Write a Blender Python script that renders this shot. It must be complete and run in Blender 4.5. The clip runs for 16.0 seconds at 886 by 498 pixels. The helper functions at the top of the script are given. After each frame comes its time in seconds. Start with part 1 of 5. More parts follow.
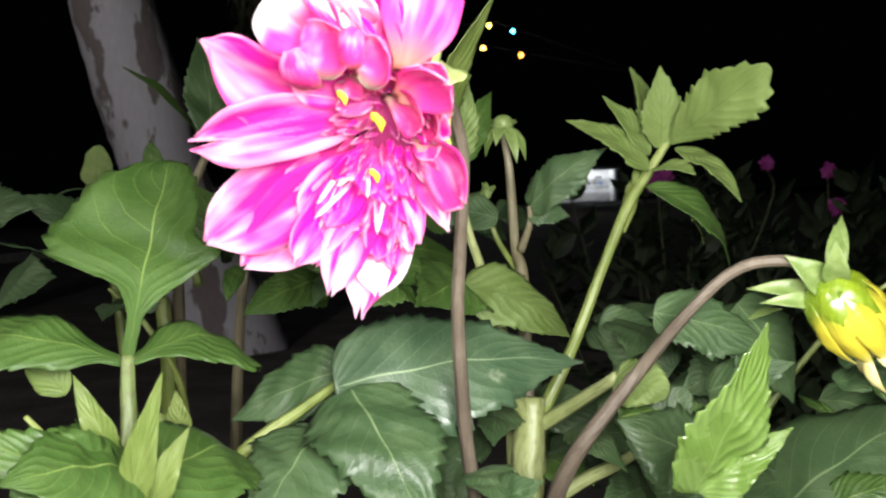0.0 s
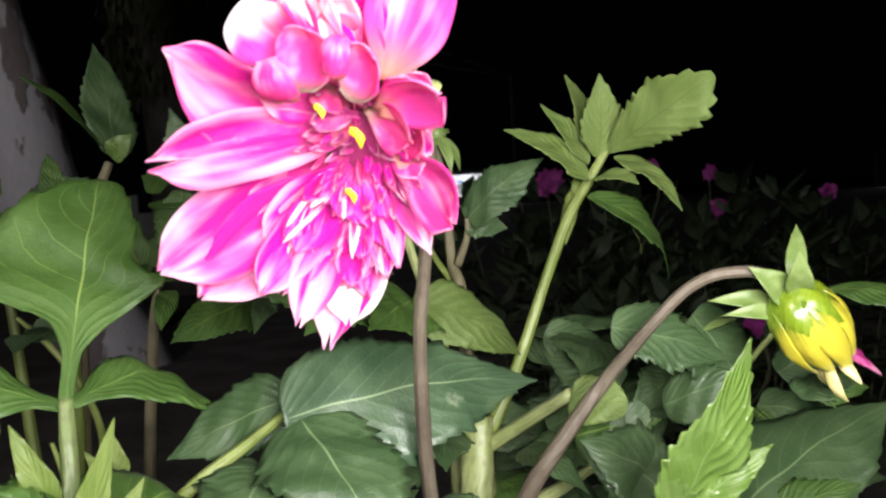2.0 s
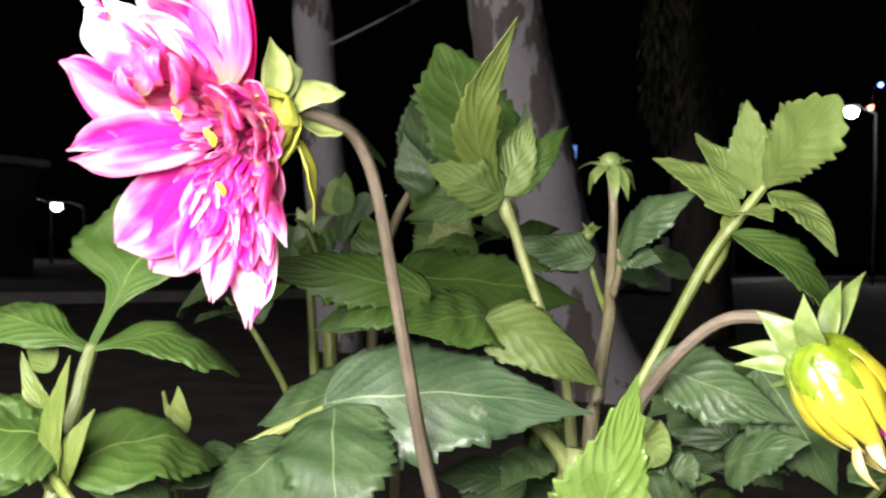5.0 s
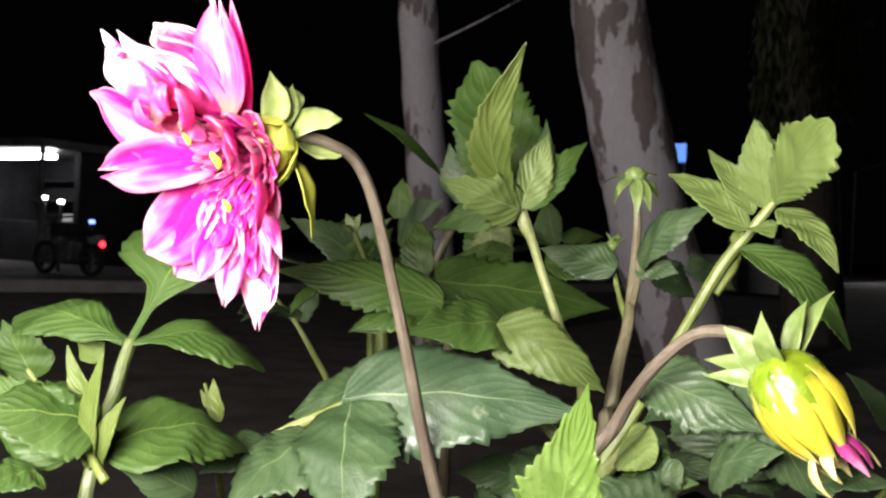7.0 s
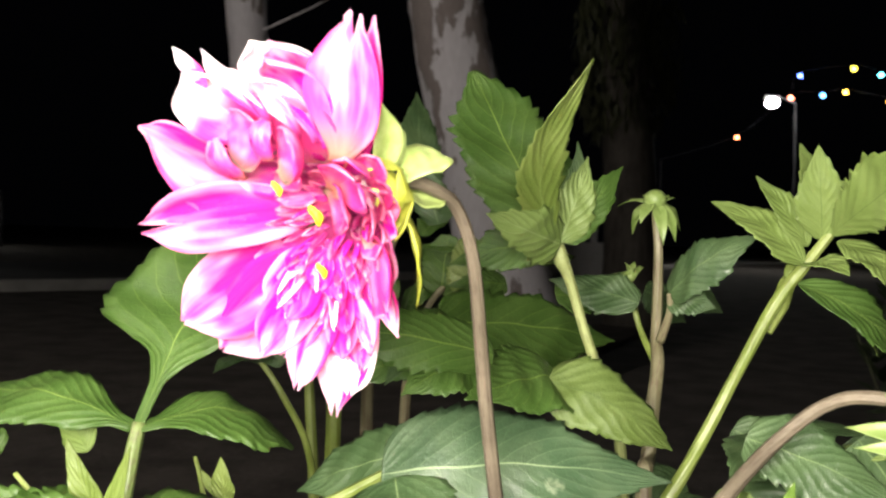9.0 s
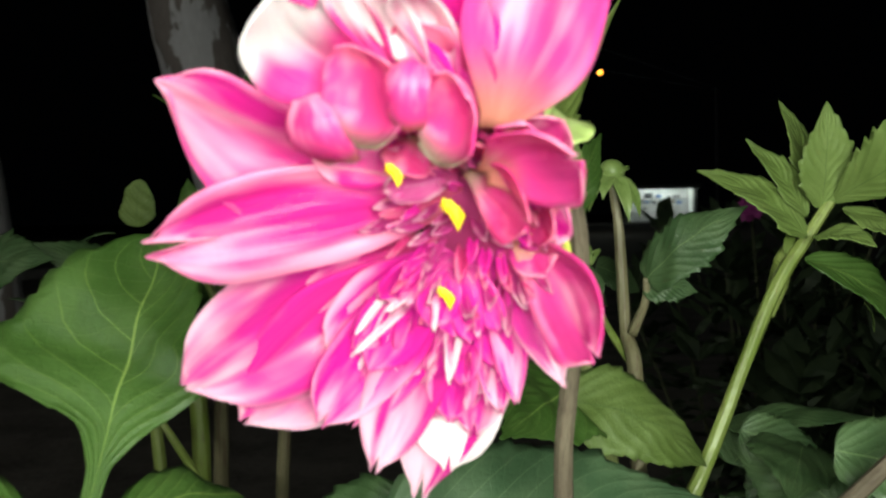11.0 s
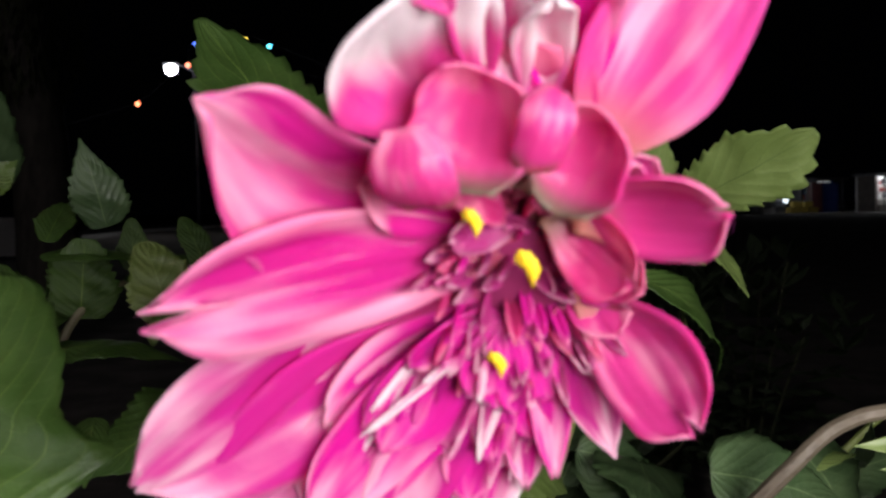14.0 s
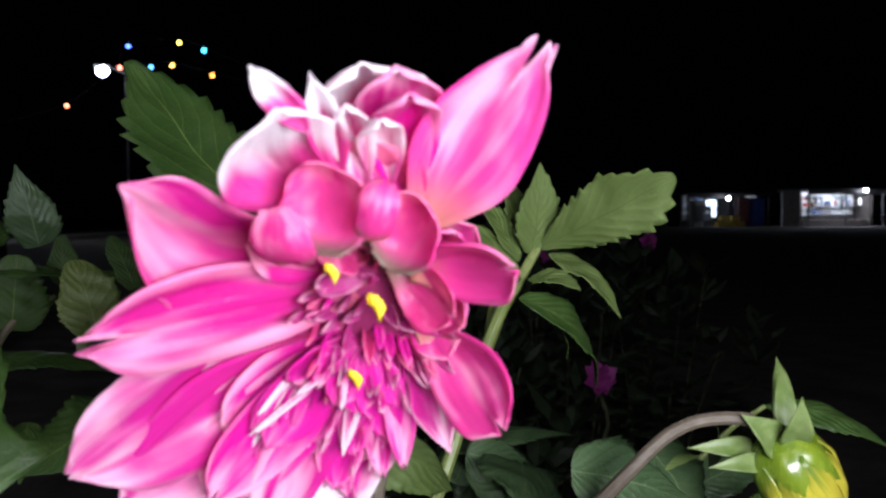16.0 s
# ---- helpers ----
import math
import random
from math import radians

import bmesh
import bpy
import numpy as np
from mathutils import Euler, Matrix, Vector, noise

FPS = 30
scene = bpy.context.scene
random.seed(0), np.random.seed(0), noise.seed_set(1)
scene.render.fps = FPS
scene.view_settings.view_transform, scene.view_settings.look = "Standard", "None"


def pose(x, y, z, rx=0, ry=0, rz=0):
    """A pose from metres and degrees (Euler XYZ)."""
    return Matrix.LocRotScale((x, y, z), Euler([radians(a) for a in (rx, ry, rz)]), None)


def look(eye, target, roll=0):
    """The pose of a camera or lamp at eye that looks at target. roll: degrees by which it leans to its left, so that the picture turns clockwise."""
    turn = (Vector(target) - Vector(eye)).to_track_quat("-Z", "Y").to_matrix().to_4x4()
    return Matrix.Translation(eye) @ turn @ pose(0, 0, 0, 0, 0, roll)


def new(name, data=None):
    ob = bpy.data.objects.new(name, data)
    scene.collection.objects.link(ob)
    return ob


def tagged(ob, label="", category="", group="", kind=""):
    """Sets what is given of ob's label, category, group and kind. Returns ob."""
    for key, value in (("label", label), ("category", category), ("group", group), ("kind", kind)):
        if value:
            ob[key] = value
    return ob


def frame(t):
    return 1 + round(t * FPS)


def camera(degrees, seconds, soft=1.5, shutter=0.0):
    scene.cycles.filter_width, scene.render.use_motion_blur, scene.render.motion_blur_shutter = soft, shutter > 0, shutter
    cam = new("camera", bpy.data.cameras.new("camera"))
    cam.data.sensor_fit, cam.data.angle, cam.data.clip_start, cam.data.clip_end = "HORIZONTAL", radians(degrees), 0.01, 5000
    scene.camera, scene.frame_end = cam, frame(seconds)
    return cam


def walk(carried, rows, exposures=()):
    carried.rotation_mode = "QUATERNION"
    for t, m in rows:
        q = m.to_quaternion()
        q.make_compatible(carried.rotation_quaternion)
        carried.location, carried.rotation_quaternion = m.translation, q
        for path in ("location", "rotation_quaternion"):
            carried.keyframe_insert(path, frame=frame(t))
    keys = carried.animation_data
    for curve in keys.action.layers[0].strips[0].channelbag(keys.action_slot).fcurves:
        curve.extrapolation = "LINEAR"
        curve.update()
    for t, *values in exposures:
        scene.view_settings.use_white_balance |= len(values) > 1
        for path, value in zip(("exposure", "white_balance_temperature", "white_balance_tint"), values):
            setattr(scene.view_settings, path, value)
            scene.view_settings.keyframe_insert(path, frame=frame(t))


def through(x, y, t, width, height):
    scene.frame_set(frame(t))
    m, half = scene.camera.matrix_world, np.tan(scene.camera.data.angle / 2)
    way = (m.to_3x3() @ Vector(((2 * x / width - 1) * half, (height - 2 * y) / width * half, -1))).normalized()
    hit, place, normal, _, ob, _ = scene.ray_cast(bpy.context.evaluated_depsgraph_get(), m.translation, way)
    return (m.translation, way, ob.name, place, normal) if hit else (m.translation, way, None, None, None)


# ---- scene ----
cam = camera(48.1, 16.0, soft=2.3, shutter=0.4)
# a small phone lens that focuses on the leaves, so that what comes close goes soft
cam.data.dof.use_dof, cam.data.dof.focus_distance, cam.data.dof.aperture_fstop = True, 0.55, 27
METRES, EYE, TILT, LEAN, TURN = 0.9, 0.9, -3.0, 2.0, 0.0
ROWS = [
    (0.0, 0.0, 0.0, 0.0, 0.0, 0.0, -0.0),
    (0.5, -0.0242, 0.017, -0.0024, -1.58, 0.43, 0.01),
    (1.0, -0.0305, 0.0344, 0.0035, -4.69, 0.41, 0.48),
    (1.5, -0.0369, 0.0416, 0.0093, -5.95, 0.27, 1.14),
    (2.0, -0.0376, 0.0307, 0.0074, -6.82, 0.23, 1.4),
    (2.5, -0.0089, 0.0146, -0.001, -6.21, 0.63, 0.37),
    (3.0, 0.0818, 0.0225, 0.0006, 2.01, 1.67, -2.13),
    (3.5, 0.1449, 0.0062, -0.0063, 10.78, 1.87, -3.39),
    (4.0, 0.1788, -0.0098, -0.0001, 15.41, 1.88, -3.82),
    (4.5, 0.2093, 0.0244, -0.0044, 18.92, 2.0, -4.31),
    (5.0, 0.2264, 0.0512, -0.0028, 23.37, 1.99, -4.72),
    (7.5, 0.2996, 0.037, 0.0193, 29.55, 1.19, -5.92),
    (8.0, 0.2503, 0.042, 0.031, 29.02, 1.23, -5.82),
    (8.5, 0.1899, 0.05, 0.0319, 24.38, 1.58, -5.5),
    (11.0, -0.0099, 0.1528, 0.0372, 4.29, 0.9, -0.99),
    (11.5, -0.0273, 0.1876, 0.0355, 1.16, 0.9, -0.91),
    (12.0, -0.039, 0.1943, 0.0442, -0.39, 1.01, -0.83),
    (12.5, -0.0618, 0.1999, 0.0451, -3.59, 1.1, -0.71),
    (13.0, -0.0733, 0.2018, 0.0493, -6.73, 1.13, -0.5),
    (13.5, -0.0829, 0.1968, 0.0538, -10.93, 1.1, -0.21),
    (14.0, -0.088, 0.1995, 0.0493, -14.1, 0.99, -0.05),
    (14.5, -0.084, 0.1916, 0.0527, -16.57, 1.22, -0.2),
    (15.0, -0.0815, 0.1773, 0.0568, -17.42, 1.54, -0.43),
    (15.5, -0.087, 0.1624, 0.0566, -17.91, 1.63, -0.63),
    (16.0, -0.0871, 0.1346, 0.0572, -17.89, 1.53, -0.73),
]
EXPOSURES = [(0.0, -0.26, 6500, 11), (1.5, -0.42, 6500, 12), (2.5, -0.4, 6500, 12), (3.5, -0.2, 6500, 11), (5.0, 0.08, 6800, 14), (7.6, 0.13, 6900, 15), (8.7, 0.14, 7350, 11), (11.0, -0.98, 6800, -9), (11.5, -1.2, 7000, -11), (12.2, -1.42, 7100, -7), (13.2, -1.56, 6900, 8), (14.0, -1.5, 6600, 15), (14.8, -1.5, 6300, 19), (16.0, -1.28, 5850, 17)]
walk(cam, [(t, pose(0, 0, EYE, TILT, LEAN, TURN) @ pose(METRES * x, METRES * y, METRES * z, 90 + pitch, roll, yaw)) for t, x, y, z, yaw, pitch, roll in ROWS], EXPOSURES)

# ---- world and large lights ----
world = bpy.data.worlds.new("night")
world.use_nodes = True
scene.world = world
world.node_tree.nodes["Background"].inputs["Color"].default_value = (0.35, 0.4, 0.6, 1)
world.node_tree.nodes["Background"].inputs["Strength"].default_value = 0.0012


def lamp(name, place, watts, size, colour=(1, 1, 1)):
    data = bpy.data.lights.new(name, "POINT")
    data.energy, data.shadow_soft_size, data.color = watts, size, colour
    ob = new(name, data)
    ob.location = place
    return ob


phone = bpy.data.lights.new("phone_light", "AREA")
phone.shape, phone.size, phone.size_y, phone.energy, phone.color = "RECTANGLE", 0.32, 0.15, 14.0, (1.0, 0.99, 0.96)
new("phone_light", phone).matrix_world = look((0.065, -0.03, 0.955), (0.01, 0.5, 0.9))
lamp("street_light", (-0.9, 40, 6.2), 500, 0.25, (0.95, 0.98, 1.0))
# made-up fill behind the viewpoint, added to brighten the pale trunks
lamp("added_trunk_fill", (-3.6, -3.6, 4.85), 2100, 0.2, (1.0, 0.96, 0.96))


# ---- materials ----
def nodes_of(name):
    m = bpy.data.materials.new(name)
    m.use_nodes = True
    return m, m.node_tree.nodes, m.node_tree.links, m.node_tree.nodes["Principled BSDF"]


class Graph:
    """Small helper to write node sums."""

    def __init__(self, name):
        self.m, self.n, self.l, self.p = nodes_of(name)

    def put(self, socket, value):
        if isinstance(value, bpy.types.NodeSocket):
            self.l.new(value, socket)
        elif isinstance(value, (tuple, list)) and len(value) == 3 and socket.type == "RGBA":
            socket.default_value = (*value, 1)
        else:
            socket.default_value = value

    def math(self, op, a, b=0.0, c=0.0):
        k = self.n.new("ShaderNodeMath")
        k.operation = op
        for s, v in zip(k.inputs, (a, b, c)):
            self.put(s, v)
        return k.outputs[0]

    def mix(self, f, a, b, mode="MIX"):
        k = self.n.new("ShaderNodeMix")
        k.data_type, k.blend_type = "RGBA", mode
        self.put(k.inputs[0], f), self.put(k.inputs[6], a), self.put(k.inputs[7], b)
        return k.outputs[2]

    def ramp(self, x, lo, hi, a=0.0, b=1.0):
        k = self.n.new("ShaderNodeMapRange")
        k.interpolation_type = "SMOOTHSTEP"
        for s, v in zip(k.inputs, (x, lo, hi, a, b)):
            self.put(s, v)
        return k.outputs[0]

    def noise(self, where, scale, detail=3.0, rough=0.55):
        k = self.n.new("ShaderNodeTexNoise")
        if where is not None:
            self.put(k.inputs["Vector"], where)
        k.inputs["Scale"].default_value, k.inputs["Detail"].default_value, k.inputs["Roughness"].default_value = scale, detail, rough
        return k.outputs["Fac"]

    def uv(self):
        k = self.n.new("ShaderNodeUVMap")
        s = self.n.new("ShaderNodeSeparateXYZ")
        self.l.new(k.outputs[0], s.inputs[0])
        return s.outputs[0], s.outputs[1]

    def vec(self, x, y, z=0.0):
        k = self.n.new("ShaderNodeCombineXYZ")
        for s, v in zip(k.inputs, (x, y, z)):
            self.put(s, v)
        return k.outputs[0]

    def place(self):
        return self.n.new("ShaderNodeTexCoord").outputs["Object"]

    def rnd(self):
        return self.n.new("ShaderNodeObjectInfo").outputs["Random"]

    def bump(self, height, strength, distance):
        k = self.n.new("ShaderNodeBump")
        k.inputs["Strength"].default_value, k.inputs["Distance"].default_value = strength, distance
        self.put(k.inputs["Height"], height)
        self.l.new(k.outputs[0], self.p.inputs["Normal"])
        return k.outputs[0]

    def done(self, colour, rough, spec=0.5, through=0.0):
        self.put(self.p.inputs["Base Color"], colour), self.put(self.p.inputs["Roughness"], rough)
        self.p.inputs["Specular IOR Level"].default_value = spec
        if through:
            t, a = self.n.new("ShaderNodeBsdfTranslucent"), self.n.new("ShaderNodeMixShader")
            self.put(t.inputs["Color"], colour)
            a.inputs[0].default_value = through
            self.l.new(self.p.outputs[0], a.inputs[1]), self.l.new(t.outputs[0], a.inputs[2])
            self.l.new(a.outputs[0], self.n["Material Output"].inputs["Surface"])
        return self.m


def leaf_material(name, deep, pale, vein, rough=0.42, spec=0.5, ribs=7.0, mark=None, pucker=0.3, lines=0.3):
    """Blade colour by its length and breadth: pale midrib, side veins, mottling, worn marks."""
    g = Graph(name)
    u, v = g.uv()
    across = g.math("ABSOLUTE", g.math("SUBTRACT", v, 0.5))
    mid = g.ramp(across, g.math("MULTIPLY_ADD", u, -0.011, 0.015), 0.003, 0.0, 0.75)
    wob = g.noise(g.vec(g.math("MULTIPLY", u, 4.0), g.math("MULTIPLY", v, 4.0), g.math("MULTIPLY", g.rnd(), 40.0)), 1.0, 2.0)
    run = g.math("MULTIPLY_ADD", g.math("POWER", across, 1.1), -0.8, u)
    phase = g.math("MULTIPLY_ADD", run, ribs, g.math("MULTIPLY_ADD", wob, 0.3, g.math("MULTIPLY", g.math("GREATER_THAN", v, 0.5), 0.42)))
    saw = g.math("ABSOLUTE", g.math("SUBTRACT", g.math("FRACT", phase), 0.5))
    side = g.math("MULTIPLY", g.ramp(saw, 0.034, 0.006), g.ramp(across, 0.5, 0.3, 0.1, 1.0))
    fork = g.math("FRACT", g.math("ADD", g.math("MULTIPLY_ADD", across, 11.0, g.math("MULTIPLY", phase, 2.0)), g.math("MULTIPLY", wob, 1.5)))
    small = g.ramp(g.math("ABSOLUTE", g.math("SUBTRACT", fork, 0.5)), 0.06, 0.0, 0.0, 0.5)
    net = g.n.new("ShaderNodeTexVoronoi")
    net.feature = "DISTANCE_TO_EDGE"
    g.l.new(g.place(), net.inputs["Vector"])
    net.inputs["Scale"].default_value = 330.0
    mesh = g.ramp(net.outputs["Distance"], 0.0, 0.12)
    spot = g.noise(g.place(), 45.0, 4.0)
    fine = g.noise(g.place(), 420.0, 2.0)
    base = g.mix(g.ramp(spot, 0.34, 0.7), deep, pale)
    base = g.mix(g.math("MULTIPLY", g.rnd(), 0.35), base, pale)
    base = g.mix(g.math("MULTIPLY", fine, 0.3), base, (deep[0] * 0.5, deep[1] * 0.5, deep[2] * 0.5))
    worn = g.ramp(g.noise(g.place(), 38.0, 5.0, 0.7), 0.67, 0.73, 0.0, 0.35)
    base = g.mix(worn, base, (pale[0] * 1.3, pale[1] * 1.05, pale[2] * 1.1))
    base = g.mix(g.math("MULTIPLY", small, 0.1), base, vein)
    base = g.mix(g.math("MULTIPLY", side, lines), base, vein)
    base = g.mix(mid, base, vein)
    if mark:
        far = g.n.new("ShaderNodeVectorMath")
        far.operation = "DISTANCE"
        g.l.new(g.place(), far.inputs[0])
        far.inputs[1].default_value = mark
        d = g.math("MULTIPLY_ADD", g.noise(g.place(), 260.0, 3.0), 0.006, far.outputs["Value"])
        ring = g.math("MULTIPLY", g.ramp(d, 0.0105, 0.0085), g.ramp(d, 0.0035, 0.0075, 0.15, 0.55))
        base = g.mix(ring, base, (0.26, 0.3, 0.2))
    quilt = g.math("MULTIPLY", g.ramp(saw, 0.0, 0.42), g.ramp(across, 0.0, 0.12))
    height = g.math("ADD", g.math("MULTIPLY", quilt, pucker), g.math("MULTIPLY_ADD", small, -0.25, g.math("MULTIPLY_ADD", mesh, 0.08, g.math("MULTIPLY", g.math("ADD", fine, spot), 0.3))))
    g.bump(height, 0.55, 0.0012)
    return g.done(base, g.ramp(spot, 0.3, 0.7, rough - 0.06, rough + 0.12), spec, 0.12)


LEAF_DARK = leaf_material("leaf_dark", (0.036, 0.071, 0.027), (0.068, 0.113, 0.045), (0.19, 0.26, 0.12), 0.42, 0.42, ribs=9.0, lines=0.24)
LEAF_MID = leaf_material("leaf_mid", (0.033, 0.073, 0.014), (0.06, 0.114, 0.024), (0.22, 0.3, 0.08), 0.44, 0.3, ribs=9.0, pucker=0.4, lines=0.34)
LEAF_PALE = leaf_material("leaf_underside", (0.108, 0.16, 0.038), (0.16, 0.222, 0.062), (0.05, 0.085, 0.018), 0.55, 0.35, ribs=8.0, pucker=0.42, lines=0.5)
LEAF_YOUNG = leaf_material("leaf_young", (0.085, 0.152, 0.025), (0.142, 0.225, 0.055), (0.19, 0.27, 0.09), 0.24, 0.8, ribs=9.0, pucker=0.9)
LEAF_SHOOT = leaf_material("leaf_shoot", (0.085, 0.13, 0.024), (0.14, 0.185, 0.045), (0.24, 0.3, 0.11), 0.4, pucker=0.5, lines=0.4)
LEAF_VEINED = leaf_material("leaf_pale_veined", (0.105, 0.16, 0.04), (0.16, 0.225, 0.068), (0.3, 0.37, 0.18), 0.45, 0.4, ribs=8.0, pucker=0.7, lines=0.5)
LEAF_OLIVE = leaf_material("leaf_olive", (0.072, 0.108, 0.025), (0.108, 0.155, 0.042), (0.04, 0.07, 0.016), 0.5, 0.4, ribs=8.0, pucker=0.38, lines=0.45)
LEAF_MARKED = leaf_material("leaf_marked", (0.034, 0.07, 0.034), (0.066, 0.111, 0.053), (0.27, 0.35, 0.2), 0.38, 0.7, ribs=11.0, lines=0.24, mark=(0.025, 0.502, 0.8115))


def petal_material(name, deep, light, root, back, edge=0.5, stripes=7.0, grow=0.55, wild=1.7):
    """Deep colour running out in long streaks towards a pale margin and tip, with ridges along the petal and small wet bumps."""
    g = Graph(name)
    u, v = g.uv()
    across = g.math("ABSOLUTE", g.math("SUBTRACT", v, 0.5))
    seed = g.math("MULTIPLY", g.rnd(), 60.0)
    streak = g.noise(g.vec(g.math("MULTIPLY", u, 1.1), g.math("MULTIPLY", v, stripes), seed), 1.0, 2.0, 0.5)
    broad = g.noise(g.vec(g.math("MULTIPLY", u, 1.8), g.math("MULTIPLY", v, 2.4), seed), 1.0, 2.0)
    m = g.math("ADD", g.math("MULTIPLY", g.math("POWER", g.math("MULTIPLY", across, 2.0), 2.0), 0.1), g.math("MULTIPLY", g.math("POWER", u, 1.6), grow))
    m = g.math("ADD", m, g.math("MULTIPLY", g.math("SUBTRACT", streak, 0.5), 0.85))
    m = g.math("ADD", m, g.math("MULTIPLY", g.math("SUBTRACT", broad, 0.5), wild))
    white = g.ramp(m, edge - 0.26, edge + 0.34)
    colour = g.mix(white, deep, light)
    colour = g.mix(g.ramp(u, 0.3, 0.02), colour, root)
    fine = g.noise(g.vec(g.math("MULTIPLY", u, 4.0), g.math("MULTIPLY", v, 60.0), seed), 1.0, 2.0)
    colour = g.mix(g.math("MULTIPLY", fine, 0.16), colour, back)
    ridge = g.math("MULTIPLY", g.math("SINE", g.math("MULTIPLY", v, 44.0)), 0.14)
    wet = g.noise(g.place(), 330.0, 2.0)
    g.bump(g.math("ADD", g.math("ADD", ridge, g.math("MULTIPLY", fine, 0.6)), g.math("ADD", streak, g.math("MULTIPLY", wet, 0.8))), 0.4, 0.001)
    return g.done(colour, g.ramp(broad, 0.3, 0.7, 0.22, 0.38), 0.48, 0.53)


PETAL = petal_material("petal_striped", (0.68, 0.007, 0.3), (0.91, 0.42, 0.62), (0.54, 0.06, 0.15), (0.8, 0.18, 0.41), 0.34, 4.0)
PETAL_WHITE = petal_material("petal_white_edged", (0.68, 0.008, 0.33), (0.93, 0.62, 0.76), (0.58, 0.04, 0.2), (0.82, 0.26, 0.49), 0.34, 5.0)
PETAL_PALE = petal_material("petal_nearly_white", (0.72, 0.03, 0.35), (0.95, 0.86, 0.9), (0.68, 0.02, 0.32), (0.92, 0.66, 0.78), 0.08, 3.0)
PETAL_LONG = petal_material("petal_long_blush", (0.76, 0.06, 0.38), (0.95, 0.58, 0.76), (0.6, 0.25, 0.17), (0.84, 0.28, 0.5), 0.36, 6.0)
PETAL_CREST = petal_material("petal_white_crest", (0.74, 0.012, 0.33), (0.96, 0.9, 0.93), (0.7, 0.015, 0.3), (0.93, 0.7, 0.82), 0.72, 3.0, 2.1, 0.5)
PETAL_BLUSH = petal_material("petal_blush", (0.72, 0.04, 0.31), (0.9, 0.36, 0.58), (0.48, 0.17, 0.12), (0.82, 0.22, 0.43), 0.42, 4.0)
PETAL_BOWL = petal_material("petal_bowl", (0.74, 0.05, 0.32), (0.9, 0.3, 0.52), (0.2, 0.17, 0.11), (0.82, 0.2, 0.4), 0.42, 3.0)
PETAL_CUP = petal_material("petal_rose", (0.66, 0.04, 0.24), (0.86, 0.25, 0.44), (0.22, 0.11, 0.07), (0.76, 0.15, 0.32), 0.42, 3.0)
PETAL_QUILL = petal_material("petal_quilled", (0.74, 0.015, 0.38), (0.88, 0.32, 0.56), (0.56, 0.03, 0.26), (0.76, 0.1, 0.4), 0.56, 5.0)
PETAL_STRIPE = petal_material("petal_long_stripes", (0.76, 0.008, 0.38), (0.93, 0.5, 0.7), (0.64, 0.02, 0.3), (0.82, 0.14, 0.45), 0.34, 4.0)
FLORET = petal_material("floret_purple", (0.5, 0.035, 0.24), (0.76, 0.4, 0.54), (0.36, 0.03, 0.14), (0.56, 0.14, 0.3), 0.5, 6.0)


def speckled(name, a, b, scale, rough=0.6, relief=0.3, depth=0.001, spec=0.4, stretch=(1, 1, 1)):
    """Two tones by a coarse and a fine grain, with relief."""
    g = Graph(name)
    k = g.n.new("ShaderNodeMapping")
    g.l.new(g.place(), k.inputs[0])
    k.inputs["Scale"].default_value = stretch
    where = k.outputs[0]
    big, fine = g.noise(where, scale, 4.0), g.noise(where, scale * 9.0, 3.0)
    f = g.math("ADD", g.math("MULTIPLY", big, 0.7), g.math("MULTIPLY", fine, 0.3))
    g.bump(f, relief, depth)
    return g.done(g.mix(g.ramp(f, 0.32, 0.68), a, b), g.ramp(fine, 0.3, 0.7, rough - 0.08, rough + 0.08), spec)


def stem_material(name, a, b, stripe, amount=0.6, rough=0.42):
    """A ridged stem: long stripes of its own darker or browner tone, specks and fine relief."""
    g = Graph(name)
    u, v = g.uv()
    around = g.math("MULTIPLY", v, 2 * math.pi)
    long = g.vec(g.math("MULTIPLY", u, 2.5), g.math("MULTIPLY", g.math("SINE", around), 1.6), g.math("MULTIPLY", g.math("COSINE", around), 1.6))
    streak = g.noise(long, 1.7, 3.0, 0.6)
    speck = g.noise(g.place(), 260.0, 3.0)
    patch = g.noise(g.place(), 28.0, 3.0)
    colour = g.mix(g.ramp(patch, 0.3, 0.7), a, b)
    colour = g.mix(g.math("MULTIPLY", g.ramp(streak, 0.5, 0.66), amount), colour, stripe)
    colour = g.mix(g.math("MULTIPLY", speck, 0.25), colour, stripe)
    ridge = g.math("SINE", g.math("MULTIPLY", around, 7.0))
    g.bump(g.math("ADD", g.math("MULTIPLY", ridge, 0.35), g.math("ADD", speck, streak)), 0.45, 0.0007)
    return g.done(colour, g.ramp(speck, 0.3, 0.7, rough - 0.08, rough + 0.1), 0.5)


STEM_GREEN = stem_material("stem_green", (0.12, 0.17, 0.03), (0.21, 0.26, 0.075), (0.09, 0.085, 0.03))
STEM_BROWN = stem_material("stem_brown", (0.085, 0.066, 0.046), (0.145, 0.118, 0.084), (0.055, 0.038, 0.028), 0.6, 0.62)
STEM_TAN = stem_material("stem_tan", (0.15, 0.14, 0.075), (0.22, 0.2, 0.12), (0.1, 0.06, 0.045), 0.6, 0.5)
STEM_DULL = stem_material("stem_dull_green", (0.085, 0.125, 0.035), (0.15, 0.19, 0.07), (0.07, 0.06, 0.035))
STEM_PALE = stem_material("stem_pale_green", (0.21, 0.25, 0.085), (0.33, 0.37, 0.16), (0.11, 0.11, 0.04), 0.5, 0.45)
